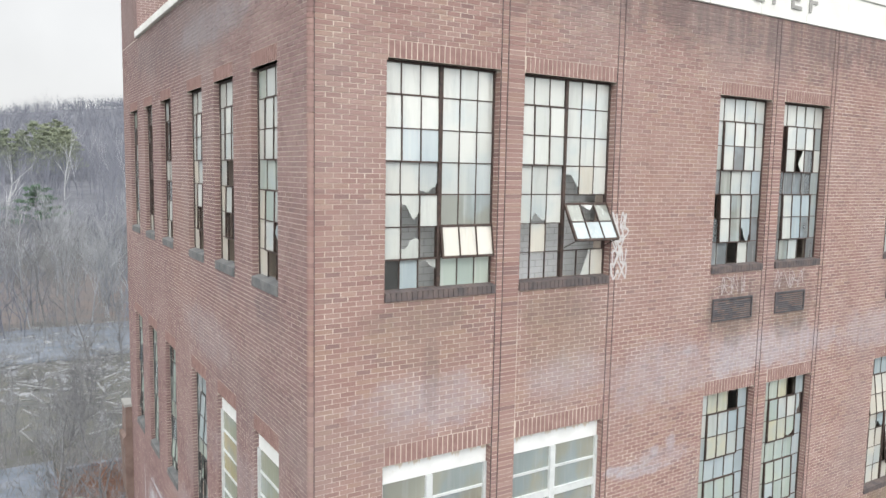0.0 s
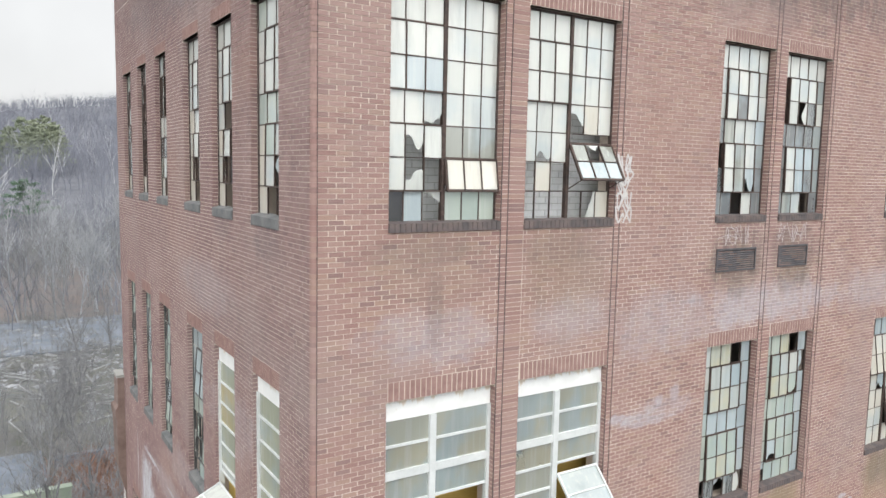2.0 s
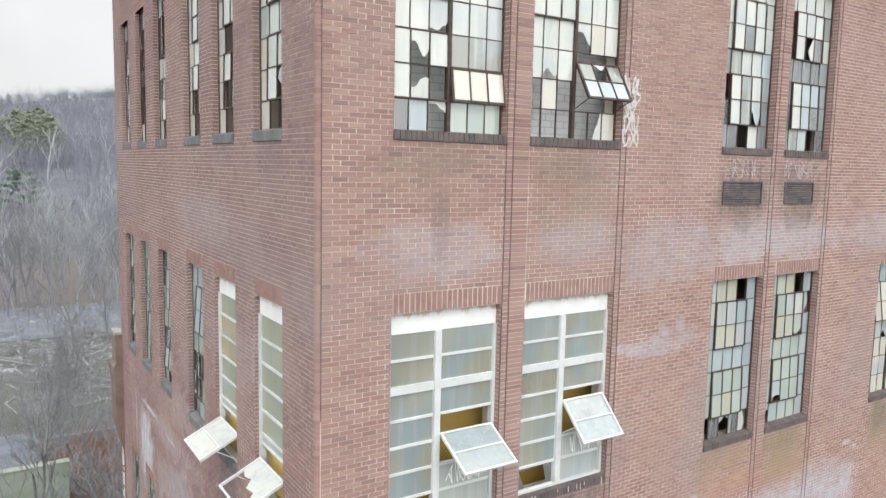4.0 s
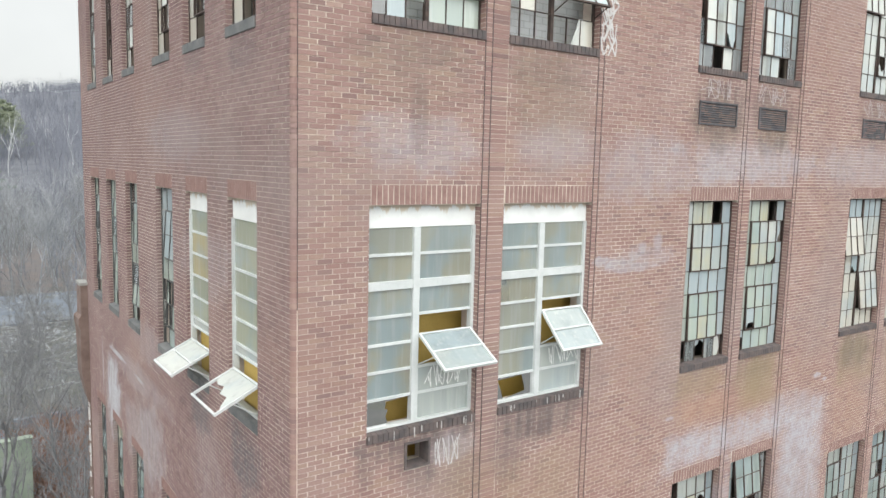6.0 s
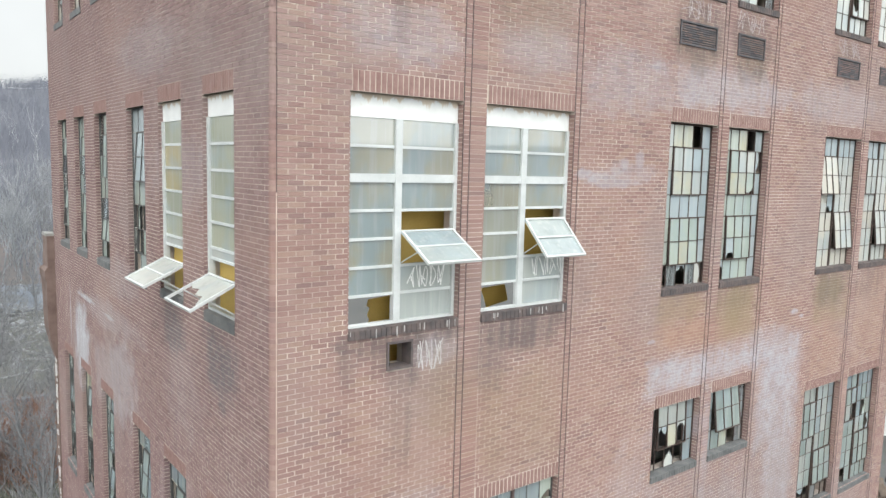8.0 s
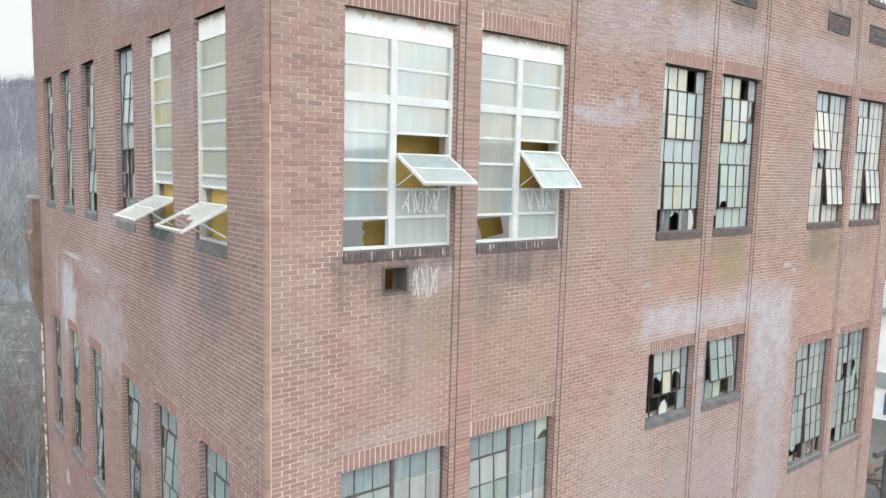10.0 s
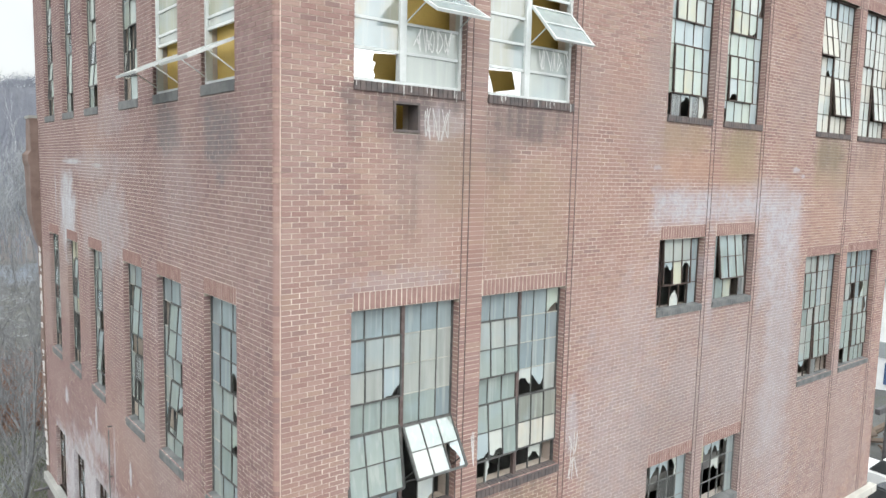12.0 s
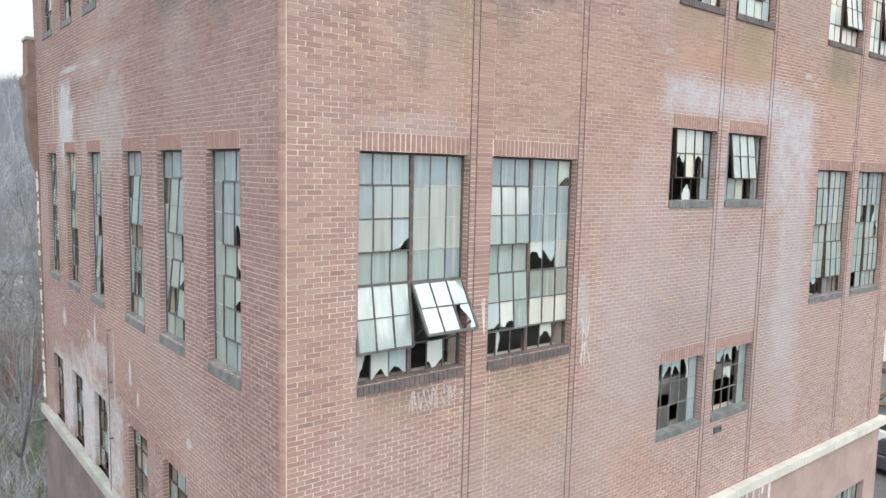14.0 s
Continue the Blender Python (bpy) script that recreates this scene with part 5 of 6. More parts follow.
def limbs(seed, tall, spread, depth=4, sides=3, thick=0.02, lean=0.0, first=0.3):
    """Segments of a bare tree: start, end, radius at both ends."""
    r = random.Random(seed)
    out = []

    def grow(p, d, length, rad, level):
        steps = 3 if level == 0 else 2
        for s in range(steps):
            d2 = (d + Vector((r.uniform(-1, 1), r.uniform(-1, 1), r.uniform(-0.4, 0.7))) * 0.16).normalized()
            q = p + d2 * (length / steps)
            r2 = rad * (0.80 if level else 0.84)
            out.append((p.copy(), q.copy(), rad, r2))
            if level < depth and (level or s or first < 0.3):
                for _ in range(r.choice((1, 2, 2)) if level else r.choice((2, 3))):
                    side = Vector((r.uniform(-1, 1), r.uniform(-1, 1), r.uniform(0.1, 0.9))).normalized()
                    grow(q, (d2 * (1 - spread) + side * spread).normalized(), length * r.uniform(0.42, 0.66), r2 * r.uniform(0.45, 0.62), level + 1)
            p, d, rad = q, d2, r2

    r.seed(seed)
    grow(Vector((0, 0, -0.2)), Vector((lean, 0.3 * lean, 1)).normalized(), tall * 0.62, tall * thick, 0)
    return out


def segment_arrays(segs, sides=3):
    a = np.array([s[0] for s in segs])
    b = np.array([s[1] for s in segs])
    ra, rb = np.array([s[2] for s in segs]), np.array([s[3] for s in segs])
    d = b - a
    d /= np.linalg.norm(d, axis=1, keepdims=True) + 1e-9
    ref = np.where(np.abs(d[:, 2:3]) > 0.9, np.array([[1.0, 0, 0]]), np.array([[0, 0, 1.0]]))
    u = np.cross(d, ref)
    u /= np.linalg.norm(u, axis=1, keepdims=True) + 1e-9
    w = np.cross(d, u)
    rings = []
    for p, r in ((a, ra), (b, rb)):
        for k in range(sides):
            t = 2 * math.pi * k / sides
            rings.append(p + r[:, None] * (math.cos(t) * u + math.sin(t) * w))
    v = np.stack(rings, 1).reshape(-1, 3)
    q = np.array([(k, (k + 1) % sides, sides + (k + 1) % sides, sides + k) for k in range(sides)])
    return v, (np.arange(len(segs))[:, None, None] * 2 * sides + q[None]).reshape(-1, 4)


def scatter(name, kinds, spots, mat, label, category):
    """Many plants of a few kinds in one mesh. spots: x, y, scale, turn."""
    vs, fs, at = [], [], 0
    for k, (x, y, s, t) in enumerate(spots):
        v, f = kinds[k % len(kinds)]
        c, q = math.cos(t), math.sin(t)
        m = np.array([[c, -q, 0], [q, c, 0], [0, 0, 1]]) * s
        vs.append(v @ m.T + np.array([x, y, float(height(x, y))]))
        fs.append(f + at)
        at += len(v)
    return tagged(from_arrays(name, np.concatenate(vs), np.concatenate(fs), mat), label, category, kind="stuff")


# the wood on the hillside
def thinned(segs, share, seed):
    """The same tree with part of its finest twigs left off."""
    r = random.Random(seed)
    return [q for q in segs if q[2] > 0.03 or r.random() < share]


near_wood = [segment_arrays(thinned(limbs(50 + k, 11, 0.58, 3, 3, 0.0085, first=0.1), 0.62, k)) for k in range(7)]
far = [segment_arrays([(p, q, 1.9 * ra, 1.9 * rb) for p, q, ra, rb in thinned(limbs(150 + k, 11, 0.6, 2, 3, 0.0085, first=0.1), 0.45, k)]) for k in range(6)]
r = random.Random(12)
spots, slope = [], []
for k in range(760):
    d = 100 + 215 * r.random() ** 0.9
    az = radians(r.uniform(-1.5, 12.5))
    low = 0.5 if d < 178 and abs(math.degrees(az) - 4.3) < 2.4 else 1.0
    spots.append((-3.5 + d * math.sin(az), -8 + d * math.cos(az), low * r.uniform(0.65, 1.2), r.uniform(0, 6.28)))
for k in range(2600):
    d = 290 + 540 * r.random() ** 0.9
    az = radians(r.uniform(-1.5, 12.5) if k % 5 else r.uniform(-60, 70))
    if 288 < d < 370 and 0.012 < az < 0.097 and k % 3:
        continue
    slope.append((-3.5 + d * math.sin(az), -8 + d * math.cos(az), r.uniform(0.65, 1.25), r.uniform(0, 6.28)))
scatter("bare_wood", near_wood, spots, bark_far, "dense bare grey-brown wood on the hillside", "trees")
scatter("bare_wood", far, slope, bark_far, "bare grey wood high on the hill", "trees")
edge_spots = [(*(lambda d, a: (-3.5 + d * math.sin(a), -8 + d * math.cos(a)))(r.uniform(104, 150), radians(r.uniform(-0.5, 10.5))), r.uniform(0.8, 1.15), r.uniform(0, 6.28)) for _ in range(34)]
scatter("woodland_edge", [segment_arrays([(p, q, max(ra, 0.022), max(rb, 0.018)) for p, q, ra, rb in limbs(250 + k, 10.5, 0.5, 3, 3, 0.011, first=0.1)]) for k in range(5)], edge_spots, bark_edge, "pale grey bare trees along the edge of the wood", "trees")
pale_spots = [(s[0] + 3, s[1] + 2, s[2] * 1.1, s[3]) for s in spots[::36] + slope[::90]]
birch = [segment_arrays([(p, q, 1.35 * ra, 1.35 * rb) for p, q, ra, rb in limbs(350 + k, 12, 0.4, 2, 3, 0.0085, first=0.1)]) for k in range(3)]
scatter("birches", birch, pale_spots, bark_pale, "scattered pale birches among the bare trees", "trees")


def evergreen(seed, tall, wide):
    """Layered boughs of a pine, as many small needle tufts."""
    r = random.Random(seed)
    segs, tufts = [(Vector((0, 0, -0.3)), Vector((0, 0, tall)), tall * 0.017, 0.03)], []
    for k in range(34):
        h = tall * (0.2 + 0.8 * k / 34)
        reach = wide * (1.0 - 0.8 * (k / 34) ** 1.3) * r.uniform(0.6, 1.1)
        t = r.uniform(0, 6.28)
        tip = Vector((math.cos(t) * reach, math.sin(t) * reach, h + r.uniform(-0.3, 0.5)))
        segs.append((Vector((0, 0, h - 0.3)), tip, 0.05, 0.015))
        for j in range(20):
            p = Vector((0, 0, h - 0.3)).lerp(tip, r.uniform(0.3, 1.05)) + Vector((r.uniform(-.5, .5), r.uniform(-.5, .5), r.uniform(-.1, .35)))
            for _ in range(5):
                e = p + Vector((r.uniform(-1, 1), r.uniform(-1, 1), r.uniform(-0.2, 0.7))) * 0.55
                tufts.append((p, e, 0.10, 0.02))
    return segs, tufts


def pine_tree(x, y, tall, wide, seed):
    segs, tufts = evergreen(seed, tall, wide)
    thing = tagged(new("pine_tree"), "dark green pine among the bare trees", "tree")
    thing.location = (x, y, float(height(x, y)))
    v, f = segment_arrays(segs, 5)
    from_arrays("trunk", v, f, bark_grey, thing)
    v, f = segment_arrays(tufts, 3)
    from_arrays("crown", v, f, pine_mat, thing)


pine_tree(4.3, 152, 8.8, 6.4, 3)
segs, tufts = evergreen(8, 13, 5)
ev = segment_arrays([(p, q, 2.4 * ra, 2.4 * rb) for p, q, ra, rb in tufts[::4]], 3)
r = random.Random(5)
scatter("evergreen_patch", [ev], [(-3.5 + d * math.sin(a), -8 + d * math.cos(a), r.uniform(0.9, 1.4), r.uniform(0, 6)) for d, a in ((r.uniform(245, 300), radians(r.uniform(-1.0, 5.0))) for _ in range(34))], hemlock_mat, "patch of haze-paled green evergreens on the hill", "trees")

# ---- the waste lot behind the building ----
tagged(block("paving", -9.0, -0.1, 35.0, 48.8, GROUND - 0.1, GROUND + 0.16, slab_mat, None, 0.02), "cracked grey paving slab in the lot", "paving", kind="structure")
tagged(block("gravel_lot", -16.0, 22.0, 79.0, 97.0, GROUND - 0.2, GROUND + 0.17, slab_mat, None, 0.02), "bluish grey gravel hardstanding in the lot", "paving", kind="structure")
shed = tagged(new("concrete_wall"), "low pale green rendered wall beside the brambles", "wall")
block("wall_body", -7.0, 0.25, 32.0, 32.4, GROUND - 0.3, -2.1, shed_mat, shed, 0.02)
block("wall_cap", -7.05, 0.31, 31.95, 32.45, -2.1, -2.0, shed_mat, shed, 0.02)
tagged(block("kerb_wall", 0.5, 9.0, 45.2, 45.6, GROUND - 0.2, GROUND + 0.75, slab_mat, None, 0.03), "low concrete kerb wall in the weeds", "wall")

r = random.Random(30)


def chunk(r):
    bm = bmesh.new()
    bmesh.ops.create_icosphere(bm, subdivisions=1, radius=0.5)
    for q in bm.verts:
        q.co *= r.uniform(0.6, 1.2)
    v, f = np.array([q.co[:] for q in bm.verts]), np.array([[w.index for w in q.verts] for q in bm.faces])
    bm.free()
    return v * np.array([[1.3, 1.0, 0.5]]), f


chunks = [chunk(r) for _ in range(4)]
scatter("rubble", chunks, [(r.gauss(3, 8), r.uniform(66, 99), r.uniform(0.12, 0.6) if k % 12 else r.uniform(0.6, 1.1), r.uniform(0, 6)) for k in range(1500)], rubble_mat, "strewn broken concrete and rubble", "rubble")
plank = np.array([(x, y, z) for z in (0.05, 0.2) for x, y in ((-2, -0.12), (2, -0.12), (2, 0.12), (-2, 0.12))], dtype=float)
plank_f = np.array([(0, 3, 2, 1), (4, 5, 6, 7), (0, 1, 5, 4), (1, 2, 6, 5), (2, 3, 7, 6), (3, 0, 4, 7)])
scatter("timber_scraps", [(plank, plank_f), (plank @ np.array([[1, 0, 0.3], [0, 1, 0], [-0.3, 0, 1]]) + np.array([[0, 0, 0.5]]), plank_f)],
        [(r.gauss(5, 5), r.uniform(54, 80), r.uniform(0.25, 0.75), r.uniform(0, 6)) for _ in range(120)], plank_mat, "grey timber scraps and fallen poles", "debris")


def clump(seed, count, tall, wide, thick, droop=0.0, bits=1):
    r = random.Random(seed)
    segs = []
    for _ in range(count):
        p = Vector((r.gauss(0, wide * 0.4), r.gauss(0, wide * 0.4), 0))
        d = Vector((r.gauss(0, 0.45), r.gauss(0, 0.45), 1)).normalized()
        length = tall * r.uniform(0.5, 1.1)
        for s in range(bits):
            q = p + d * length / bits
            segs.append((p, q, thick * (1 - s / (bits + 1)), thick * (1 - (s + 1) / (bits + 1))))
            p, d = q, (d + Vector((r.gauss(0, 0.2), r.gauss(0, 0.2), -droop))).normalized()
    return segment_arrays(segs, 3)


def wedge(y0, y1):
    """A spot in the lot that can be seen past the corner of the building."""
    y = r.uniform(y0, y1)
    return -3.5 + (y + 8) * math.tan(radians(r.uniform(-1, 12))), y


grass = [clump(k, 22, 0.6, 0.9, 0.010, 0.3, 2) for k in range(4)]
scatter("dry_grass", grass, [(*wedge(13.5, 100), r.uniform(0.6, 1.8), r.uniform(0, 6)) for _ in range(850)], straw, "tussocks of dry winter grass", "grass")
scatter("green_weeds", grass, [(*wedge(14, 34), r.uniform(0.5, 1.0), r.uniform(0, 6)) for _ in range(380)], grass_green, "low green weeds and rough grass", "grass")
brush = [clump(20 + k, 22, 2.2, 1.6, 0.020, 0.42, 4) for k in range(4)]
scatter("brambles", brush, [(r.uniform(0.9, 5.5), r.uniform(32.2, 43), r.uniform(0.7, 1.25), r.uniform(0, 6)) for _ in range(230)], bramble_mat, "tangled red-brown bramble thicket", "brambles")
scrub = [segment_arrays(limbs(70 + k, 4.2, 0.45, 3, 3, 0.008, first=0.1)) for k in range(5)]
near = [segment_arrays([(p, q, max(ra, 0.007), max(rb, 0.006)) for p, q, ra, rb in limbs(90 + k, 3.6, 0.5, 4, 3, 0.007, first=0.1)]) for k in range(4)]
scatter("thicket", near, [(*wedge(14.5, 60), r.uniform(0.45, 1.05), r.uniform(0, 6)) for _ in range(44)], bark_edge, "pale bare saplings and twigs behind the factory", "bushes")
scatter("scrub", scrub, [(*wedge(47, 104), r.uniform(0.5, 1.15), r.uniform(0, 6)) for _ in range(170)], bark_grey, "bare grey scrub and saplings in the lot", "bushes")


def bare_tree(x, y, tall, seed, spread=0.45, thick=0.014, mat=bark_grey, lean=0.0):
    thing = tagged(new("bare_tree"), "leafless grey tree in the waste lot", "tree", "trees in the lot")
    thing.location = (x, y, float(height(x, y)))
    segs = limbs(seed, tall, spread, 5, 5, thick, lean, 0.2)
    segs = [(p, q, max(ra, 0.008), max(rb, 0.006)) for p, q, ra, rb in segs]
    v, f = segment_arrays(segs[:3], 6)
    from_arrays("trunk", v, f, mat, thing)
    v, f = segment_arrays(segs[3:], 4)
    from_arrays("crown", v, f, mat, thing)


for x, y, tall, seed, spread in ((2.1, 44.9, 6.5, 1, 0.5), (3.1, 57.4, 7.0, 2, 0.45), (-0.2, 41.5, 6.8, 5, 0.45), (1.6, 33.0, 7.5, 4, 0.5), (0.25, 20.5, 7.2, 6, 0.5), (1.15, 24.5, 6.5, 8, 0.55), (8.1, 74, 7, 9, 0.4), (4.2, 40, 6.5, 11, 0.5), (1.2, 51.6, 6.2, 15, 0.4), (5.0, 75.6, 8.0, 16, 0.4)):
    bare_tree(x, y, tall, seed, spread)
for x, y in ((4.5, 92.0), (2.5, 100.0), (14.0, 99.0), (1.0, 99.0), (-3.0, 97.0)):
    bare_tree(x, y, 12.5, int(x * 7) + 40, 0.6, 0.011)
bare_tree(-1.35, 23.5, 8.5, 71, 0.5, 0.026)
bare_tree(10.3, 101.0, 13.5, 57, 0.62, 0.013, bark_edge)
bare_tree(6.3, 104.0, 11.5, 58, 0.62, 0.013, bark_edge)

# ---- what stands against the far corner: the stub of a torn-down wall ----
stub = tagged(new("wall_stub"), "ragged brown stub of a demolished brick wall", "wall stub", kind="structure")
stub_mat = plain("rough_brown_render", (0.13, 0.088, 0.074), (0.21, 0.15, 0.13), 1.6, 0.95, speck=(0.30, 0.25, 0.22))


def ragged(name, levels, mat):
    """A rough upright slab, built course by course with an uneven outer edge: z, reach, thickness."""
    bm, rings = bmesh.new(), []
    r = random.Random(2)
    for z, reach, thick in levels:
        rings.append([bm.verts.new(p) for p in ((0.06, Y_END - 0.1, z), (0.06, Y_END + 0.1 + reach, z + r.uniform(-.02, .02)), (-thick + r.uniform(-.02, .02), Y_END + 0.1 + reach * r.uniform(0.9, 1.0), z), (-thick, Y_END - 0.1, z))])
    for p, q in zip(rings, rings[1:]):
        for i in range(4):
            bm.faces.new((p[i], p[(i + 1) % 4], q[(i + 1) % 4], q[i]))
    bm.faces.new(rings[0][::-1]), bm.faces.new(rings[-1])
    return part(name, bm, mat, stub)


r = random.Random(6)
ragged("stub_body", [(GROUND, 0.22, 0.02), (0.0, 0.2, 0.02)] + [(0.3 * k, 0.18 + 0.10 * r.random(), 0.03) for k in range(1, 18)] + [(5.4, 0.3, 0.10), (6.0, 0.5, 0.20), (6.8, 0.6, 0.21), (7.2, 0.6, 0.20), (7.34, 0.7, 0.25), (7.5, 0.66, 0.24), (7.6, 0.5, 0.17), (8.40, 0.5, 0.17)], stub_mat)
ragged("stub_cap", [(8.40, 0.54, 0.20), (8.47, 0.52, 0.19)], ledge_grey)
chips = bmesh.new()
for k in range(90):
    z = r.uniform(-0.7, 6.2) if k % 3 else r.uniform(3.5, 6.0)
    boxes(chips, -0.035 - r.uniform(0, 0.02), 0.01, Y_END - r.uniform(-0.02, 0.10), Y_END + r.uniform(0.03, 0.12), z, z + r.uniform(0.03, 0.16))
part("torn_mortar", chips, chalk, stub, "pale torn mortar along the broken edge")

# rain pipe on the side wall
pipe = tagged(new("rain_pipe"), "thin grey rain pipe on the side wall", "pipe")
bm = bmesh.new()
tube(bm, (-0.06, 7.05, LEDGE), (-0.06, 7.05, 2.25), 0.011, 0.011, 8)
part("pipe", bm, sill_stone, pipe)
for z in (0.2, 1.3, 2.3):
    block("bracket", -0.075, 0.0, 7.035, 7.065, z, z + 0.02, steel_mid, pipe)

spout = tagged(new("drain_spout"), "short dark iron drain spout under the ledge", "drain spout")
bm = bmesh.new()
tube(bm, (-0.05, Y_END - 0.35, LEDGE - 0.30), (-0.42, Y_END - 0.30, LEDGE - 0.32), 0.035, 0.035, 10)
part("pipe", bm, vent_dark, spout)
bm = bmesh.new()
tube(bm, (-0.055, Y_END - 0.35, LEDGE - 0.30), (-0.09, Y_END - 0.345, LEDGE - 0.302), 0.06, 0.06, 12)
part("collar", bm, vent_dark, spout)

# ---- vents in the south wall ----
def vent(name, a, b, z0, z1, label, slats, depth=0.05, mat=vent_dark):
    thing = tagged(new(name), label, "vent")
    thing.location = (a, 0, z0)
    w, h = b - a, z1 - z0
    bm = bmesh.new()
    for q in ((0, w, 0, 0.03), (0, w, h - 0.03, h), (0, 0.03, 0.03, h - 0.03), (w - 0.03, w, 0.03, h - 0.03)):
        boxes(bm, q[0], q[1], -0.02, depth, q[2], q[3])
    part("frame", bm, mat, thing)
    block("backing", 0.0, w, depth - 0.012, depth, 0.0, h, mat, thing)
    for k in range(slats):
        z = 0.03 + (h - 0.06) * (k + 0.5) / slats
        s = block("slat", 0.03, w - 0.03, -0.006, 0.006, -0.018, 0.018, mat, thing)
        s.matrix_local = pose(0, depth * 0.4, z, 40)
    return thing


for a, b in ((7.33, 8.42), (9.10, 10.02), (13.0, 14.05), (15.1, 16.2)):
    vent("wall_vent", a, b, 12.60, 13.00, "dark metal louvre panel below a window", 9, 0.012)
hole = vent("wall_vent", *VENT_B, "open vent hole through the wall with a dark frame", 0, 0.2, sill_brick)
for o in list(hole.children):
    if o.name.startswith("backing"):
        bpy.data.objects.remove(o)
vent("wall_vent", 9.15, 9.42, 0.46, 0.58, "small rusty air brick in the wall", 2, 0.012)

# ---- sprayed marks ----
def scrawl(name, to_world, u, v, w, h, seed, strokes, d, parent, width=0.012, mat=chalk):
    """A sprayed mark that cannot be read: a row of looping strokes."""
    r = random.Random(seed)
    vs, fs, lift = [], [], d
    for s in range(strokes):
        cell, x0 = w / strokes, u + w * s / strokes
        ctrl = [np.array((x0 + cell * r.uniform(-0.15, 1.15), v + h * q)) for q in r.choice(((0, 1, 0.1, 0.9, 0), (1, 0, 0.5, 1, 0.4, 0.1), (0.2, 0.9, 0.6, 0, 0.5, 0.3), (1, 0.1, 0.9, 0, 1)))]
        ctrl = [ctrl[0]] + ctrl + [ctrl[-1]]
        line = []
        for a, b, c, e in zip(ctrl, ctrl[1:], ctrl[2:], ctrl[3:]):
            for k in range(5):
                t = k / 5
                line.append(0.5 * (2 * b + (c - a) * t + (2 * a - 5 * b + 4 * c - e) * t * t + (3 * b - a - 3 * c + e) * t ** 3))
        line.append(ctrl[-1])
        lift += 0.0004
        for p, q in zip(line, line[1:]):
            t = q - p
            length = np.hypot(*t)
            if length < 0.004:
                continue
            nrm = np.array([-t[1], t[0]]) / length * width * r.uniform(0.45, 0.6)
            ext = t / length * width * 0.25
            base = len(vs)
            vs += [to_world(*(p - ext + nrm), lift), to_world(*(p - ext - nrm), lift), to_world(*(q + ext - nrm), lift), to_world(*(q + ext + nrm), lift)]
            lift += 0.00002
            fs.append((base, base + 1, base + 2, base + 3))
    return from_arrays(name, vs, fs, mat, parent)


for k in range(5):
    scrawl("sprayed_mark", south, 4.87 + 0.03 * (k % 2), 13.50 + 0.19 * k, 0.32, 0.27, 60 + k, 2, 0.004 + 0.001 * k, wall_south, 0.026, chalk)
for a, b, k in ((7.35, 8.35, 5), (9.1, 10.0, 6), (13.0, 14.0, 7)):
    scrawl("sprayed_mark", south, a, 13.06, b - a, 0.34, k, 4, 0.004, wall_south, 0.017, chalk_faded)
scrawl("sprayed_mark", south, 2.05, 7.75, 0.4, 0.4, 9, 3, 0.004, wall_south, 0.011)
for z, k in ((2.45, 10), (2.85, 23)):
    scrawl("sprayed_mark", south, 5.08, z, 0.24, 0.38, k, 2, 0.004, wall_south, 0.011)
scrawl("sprayed_mark", south, 1.75, 2.33, 0.8, 0.27, 11, 9, 0.004, wall_south, 0.016, chalk_faded)
scrawl("sprayed_mark", south, 3.0, 3.2, 0.05, 0.5, 25, 1, 0.004, wall_south, 0.012)
for a, k in ((1.90, 13), (4.15, 14)):
    scrawl("sprayed_mark", south, a, 8.86, 0.66, 0.29, k, 5, -0.095, wall_south, 0.012, chalk_bright)

# ---- the yard beyond the far end ----
yard_white = plain("white_cladding", (0.70, 0.71, 0.72), (0.80, 0.81, 0.82), 0.8, 0.6)
yard_blue = plain("blue_paint", (0.05, 0.09, 0.20), (0.08, 0.13, 0.26), 1.5, 0.5)
yard_grey = plain("grey_cladding", (0.24, 0.26, 0.27), (0.32, 0.34, 0.35), 0.8, 0.7)
rust = plain("rust", (0.10, 0.075, 0.06), (0.17, 0.13, 0.10), 2.0, 0.9)
shop = tagged(new("workshop_building"), "white-clad workshop with a grey band and blue doors", "building")
block("wall", 47.0, 60.0, 2.0, 24.0, GROUND - 0.2, 1.0, yard_white, shop, 0.02)
block("band", 46.9, 47.0, 2.0, 24.0, -3.9, -2.9, yard_grey, shop)
block("roof", 46.6, 60.4, 1.6, 24.4, 1.0, 1.3, yard_grey, shop, 0.02)
for y in (5.0, 8.6, 12.2, 15.8):
    block("window", 46.92, 47.0, y, y + 1.5, -5.6, -4.2, yard_blue, shop)
post = tagged(new("gantry_post"), "dark steel post in the yard", "post")
bm = bmesh.new()
tube(bm, (33.0, 4.9, GROUND), (33.0, 4.9, -2.9), 0.14, 0.14, 8)
part("pole", bm, vent_dark, post)
block("arm", 31.6, 35.4, 4.8, 5.0, -3.1, -2.85, vent_dark, post)


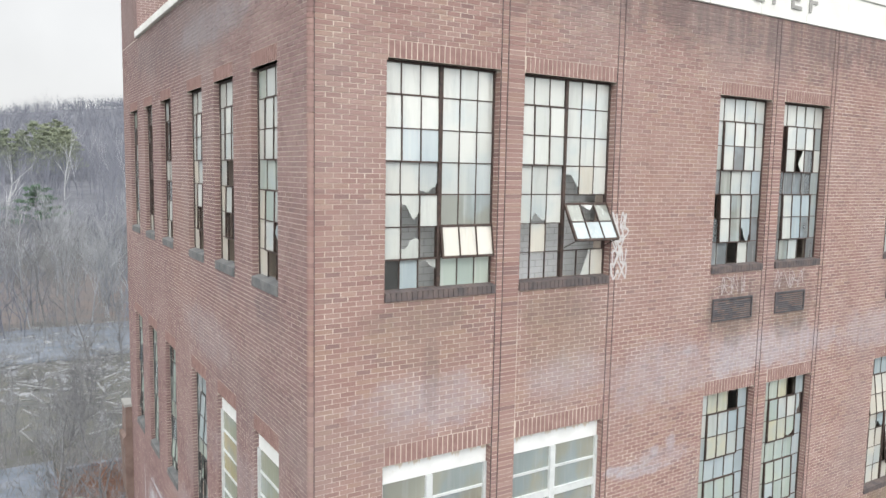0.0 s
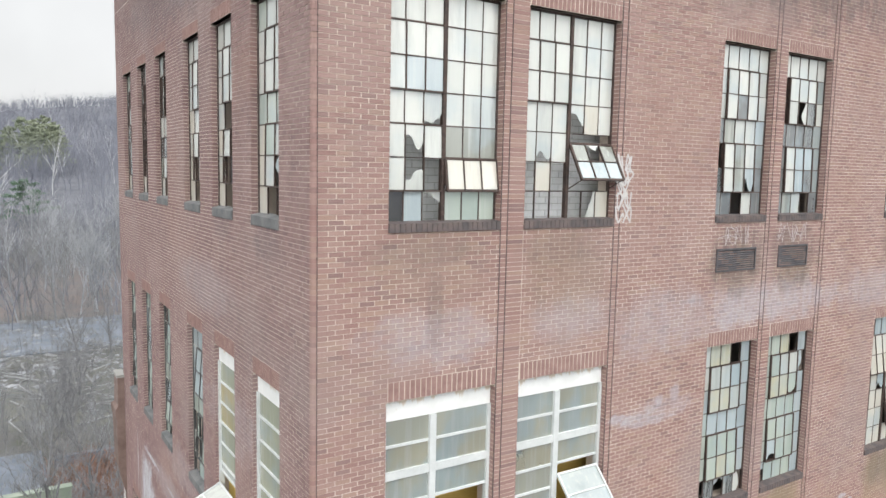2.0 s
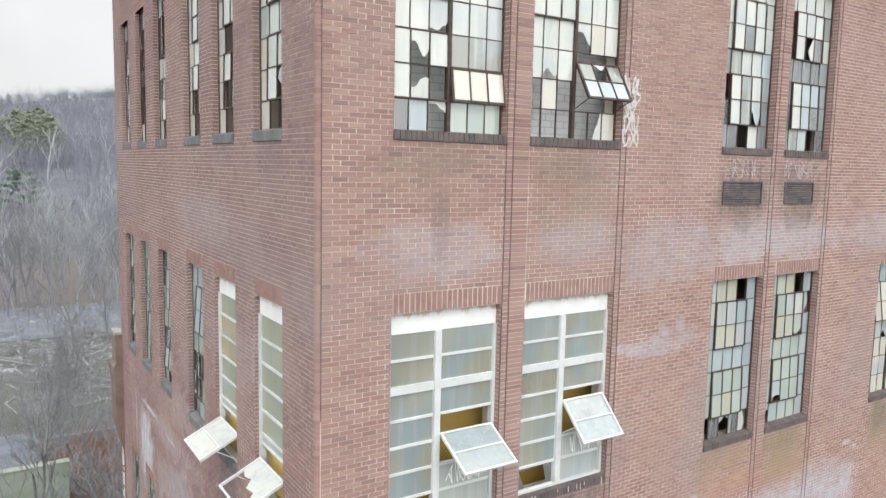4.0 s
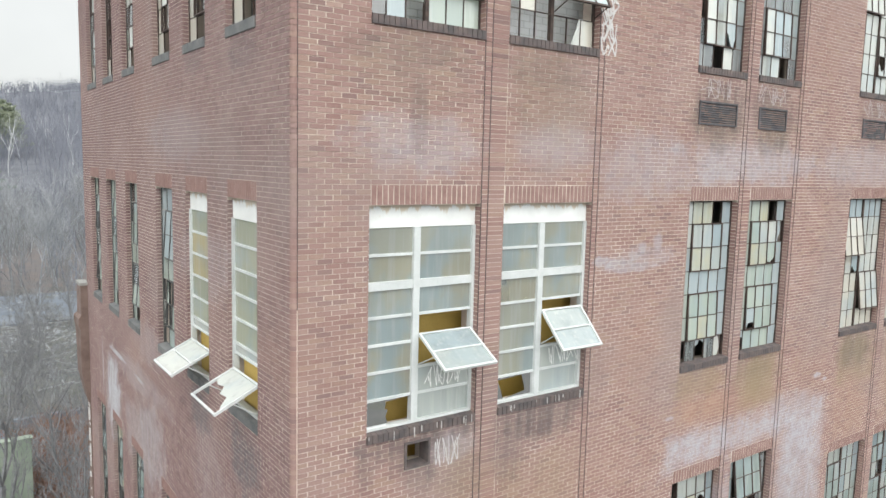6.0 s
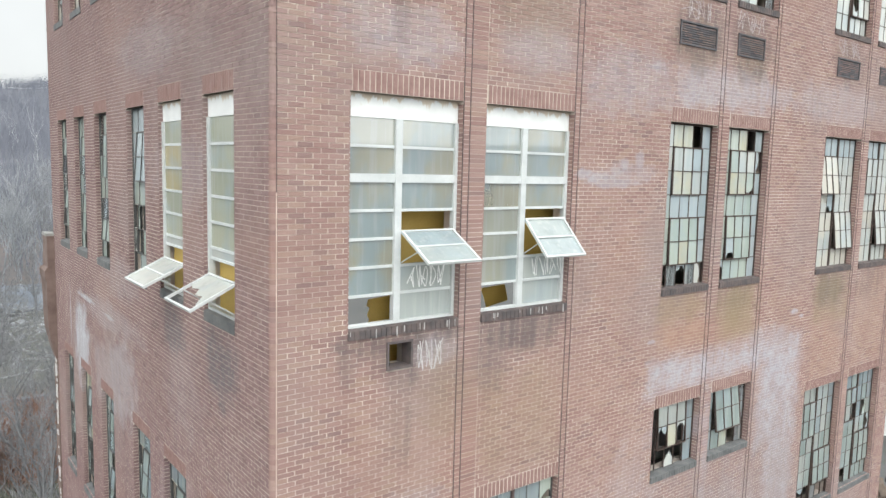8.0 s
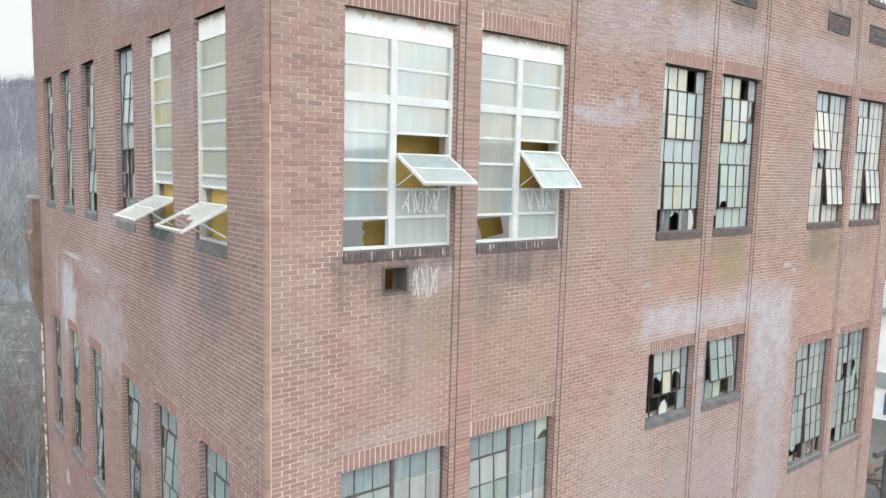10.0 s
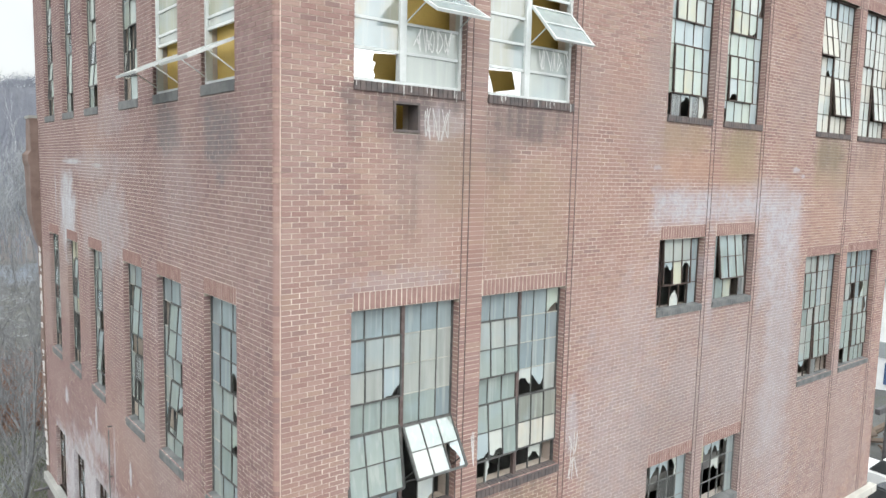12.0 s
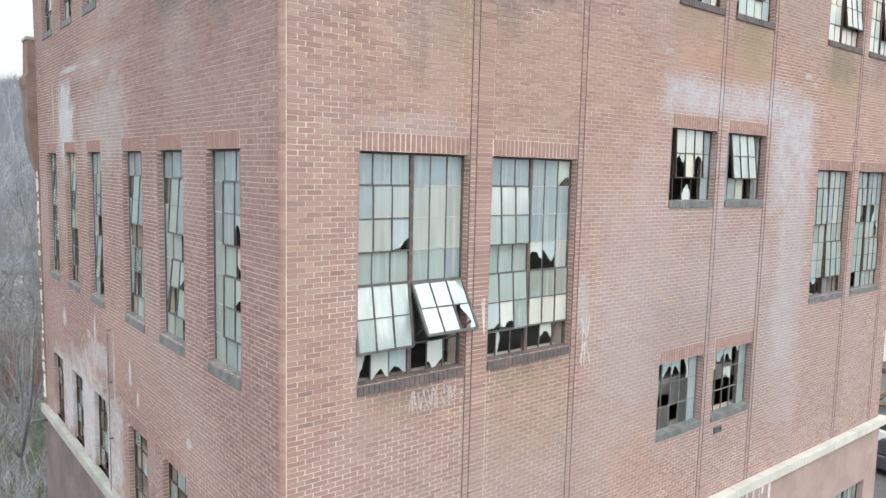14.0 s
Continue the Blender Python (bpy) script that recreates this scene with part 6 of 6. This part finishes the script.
def parked_car(x, y, turn, paint, label):
    """A small saloon car: lower body, glass house, wheels, lamps."""
    car = tagged(new("parked_car"), label, "car", "cars in the yard")
    car.matrix_world = pose(x, y, float(height(x, y)), 0, 0, turn)
    bm = bmesh.new()
    v = boxes(bm, -2.1, 2.1, -0.86, 0.86, 0.28, 0.86)
    for q in v[4:]:
        q.co.x *= 0.97
        q.co.y *= 0.93
    part("body", bm, paint, car, "", 0.08)
    bm = bmesh.new()
    v = boxes(bm, -1.35, 0.95, -0.78, 0.78, 0.86, 1.42)
    for q in v[4:]:
        q.co.x = q.co.x * 0.62 - 0.1
        q.co.y *= 0.82
    part("glasshouse", bm, car_glass, car, "dark car windows", 0.05)
    block("roof", -0.92, 0.45, -0.62, 0.62, 1.42, 1.46, paint, car, 0.015)
    for wx in (-1.3, 1.3):
        for wy in (-0.8, 0.8):
            bm = bmesh.new()
            tube(bm, (wx, wy - 0.1, 0.31), (wx, wy + 0.1, 0.31), 0.31, 0.31, 14)
            tyre = part("wheel", bm, tyre_mat, car)
            bm = bmesh.new()
            s = 1 if wy > 0 else -1
            tube(bm, (wx, wy + s * 0.095, 0.31), (wx, wy + s * 0.115, 0.31), 0.19, 0.17, 10)
            part("rim", bm, yard_grey, tyre)
    for wy in (-0.6, 0.6):
        block("headlight", 2.03, 2.1, wy - 0.18, wy + 0.18, 0.58, 0.74, yard_white, car, 0.01)


car_glass = plain("car_glass", (0.03, 0.035, 0.04), (0.05, 0.055, 0.06), 2.0, 0.1, bump=0.0)
tyre_mat = plain("tyre_rubber", (0.025, 0.025, 0.025), (0.04, 0.04, 0.04), 6.0, 0.9)
car_dark = plain("dark_car_paint", (0.05, 0.055, 0.065), (0.07, 0.075, 0.085), 2.0, 0.3, 0.2, bump=0.0)
parked_car(27.5, 2.6, 78, car_dark, "dark parked car behind the factory")
parked_car(31.0, 3.6, 84, yard_white, "white parked car in the yard")
heap = tagged(new("rust_heap"), "low heap of rusty scrap in the yard", "scrap heap")
heap.location = (36.0, 6.2, GROUND)
r = random.Random(91)
for k in range(26):
    s = block("scrap", -0.6, 0.6, -0.15, 0.15, -0.05, 0.05, rust, heap)
    s.matrix_local = pose(r.gauss(0, 1.2), r.gauss(0, 1.4), 0.15 + 0.6 * r.random(), r.uniform(-30, 30), r.uniform(-30, 30), r.uniform(0, 180))

# ---- the nearest bricks of the two walls, each a piece of its own ----
SHARED = {}


def single_bricks(rects, to_world, mat, parent, lift):
    for u0, u1, v0, v1, front in rects:
        w, h = round(u1 - u0, 2), round(v1 - v0, 3)
        key = (w, h, to_world is south)
        if key not in SHARED:
            v, f = brick_mesh([(-(u1 - u0) / 2, (u1 - u0) / 2, -(v1 - v0) / 2, (v1 - v0) / 2, 0.0)], (0, 0, 0), (1, 0, 0) if to_world is south else (0, 1, 0), (0, -1, 0) if to_world is south else (-1, 0, 0))
            me = bpy.data.meshes.new("brick")
            me.from_pydata(v.tolist(), [], f.tolist())
            me.materials.append(mat)
            SHARED[key] = me
        ob = new("brick", SHARED[key])
        ob.parent = parent
        ob.location = to_world((u0 + u1) / 2, (v0 + v1) / 2, front + lift)


single_bricks(loose_s, south, brick_south, wall_south, 0.0)
single_bricks(loose_w, west, brick_west, wall_west, 0.0)
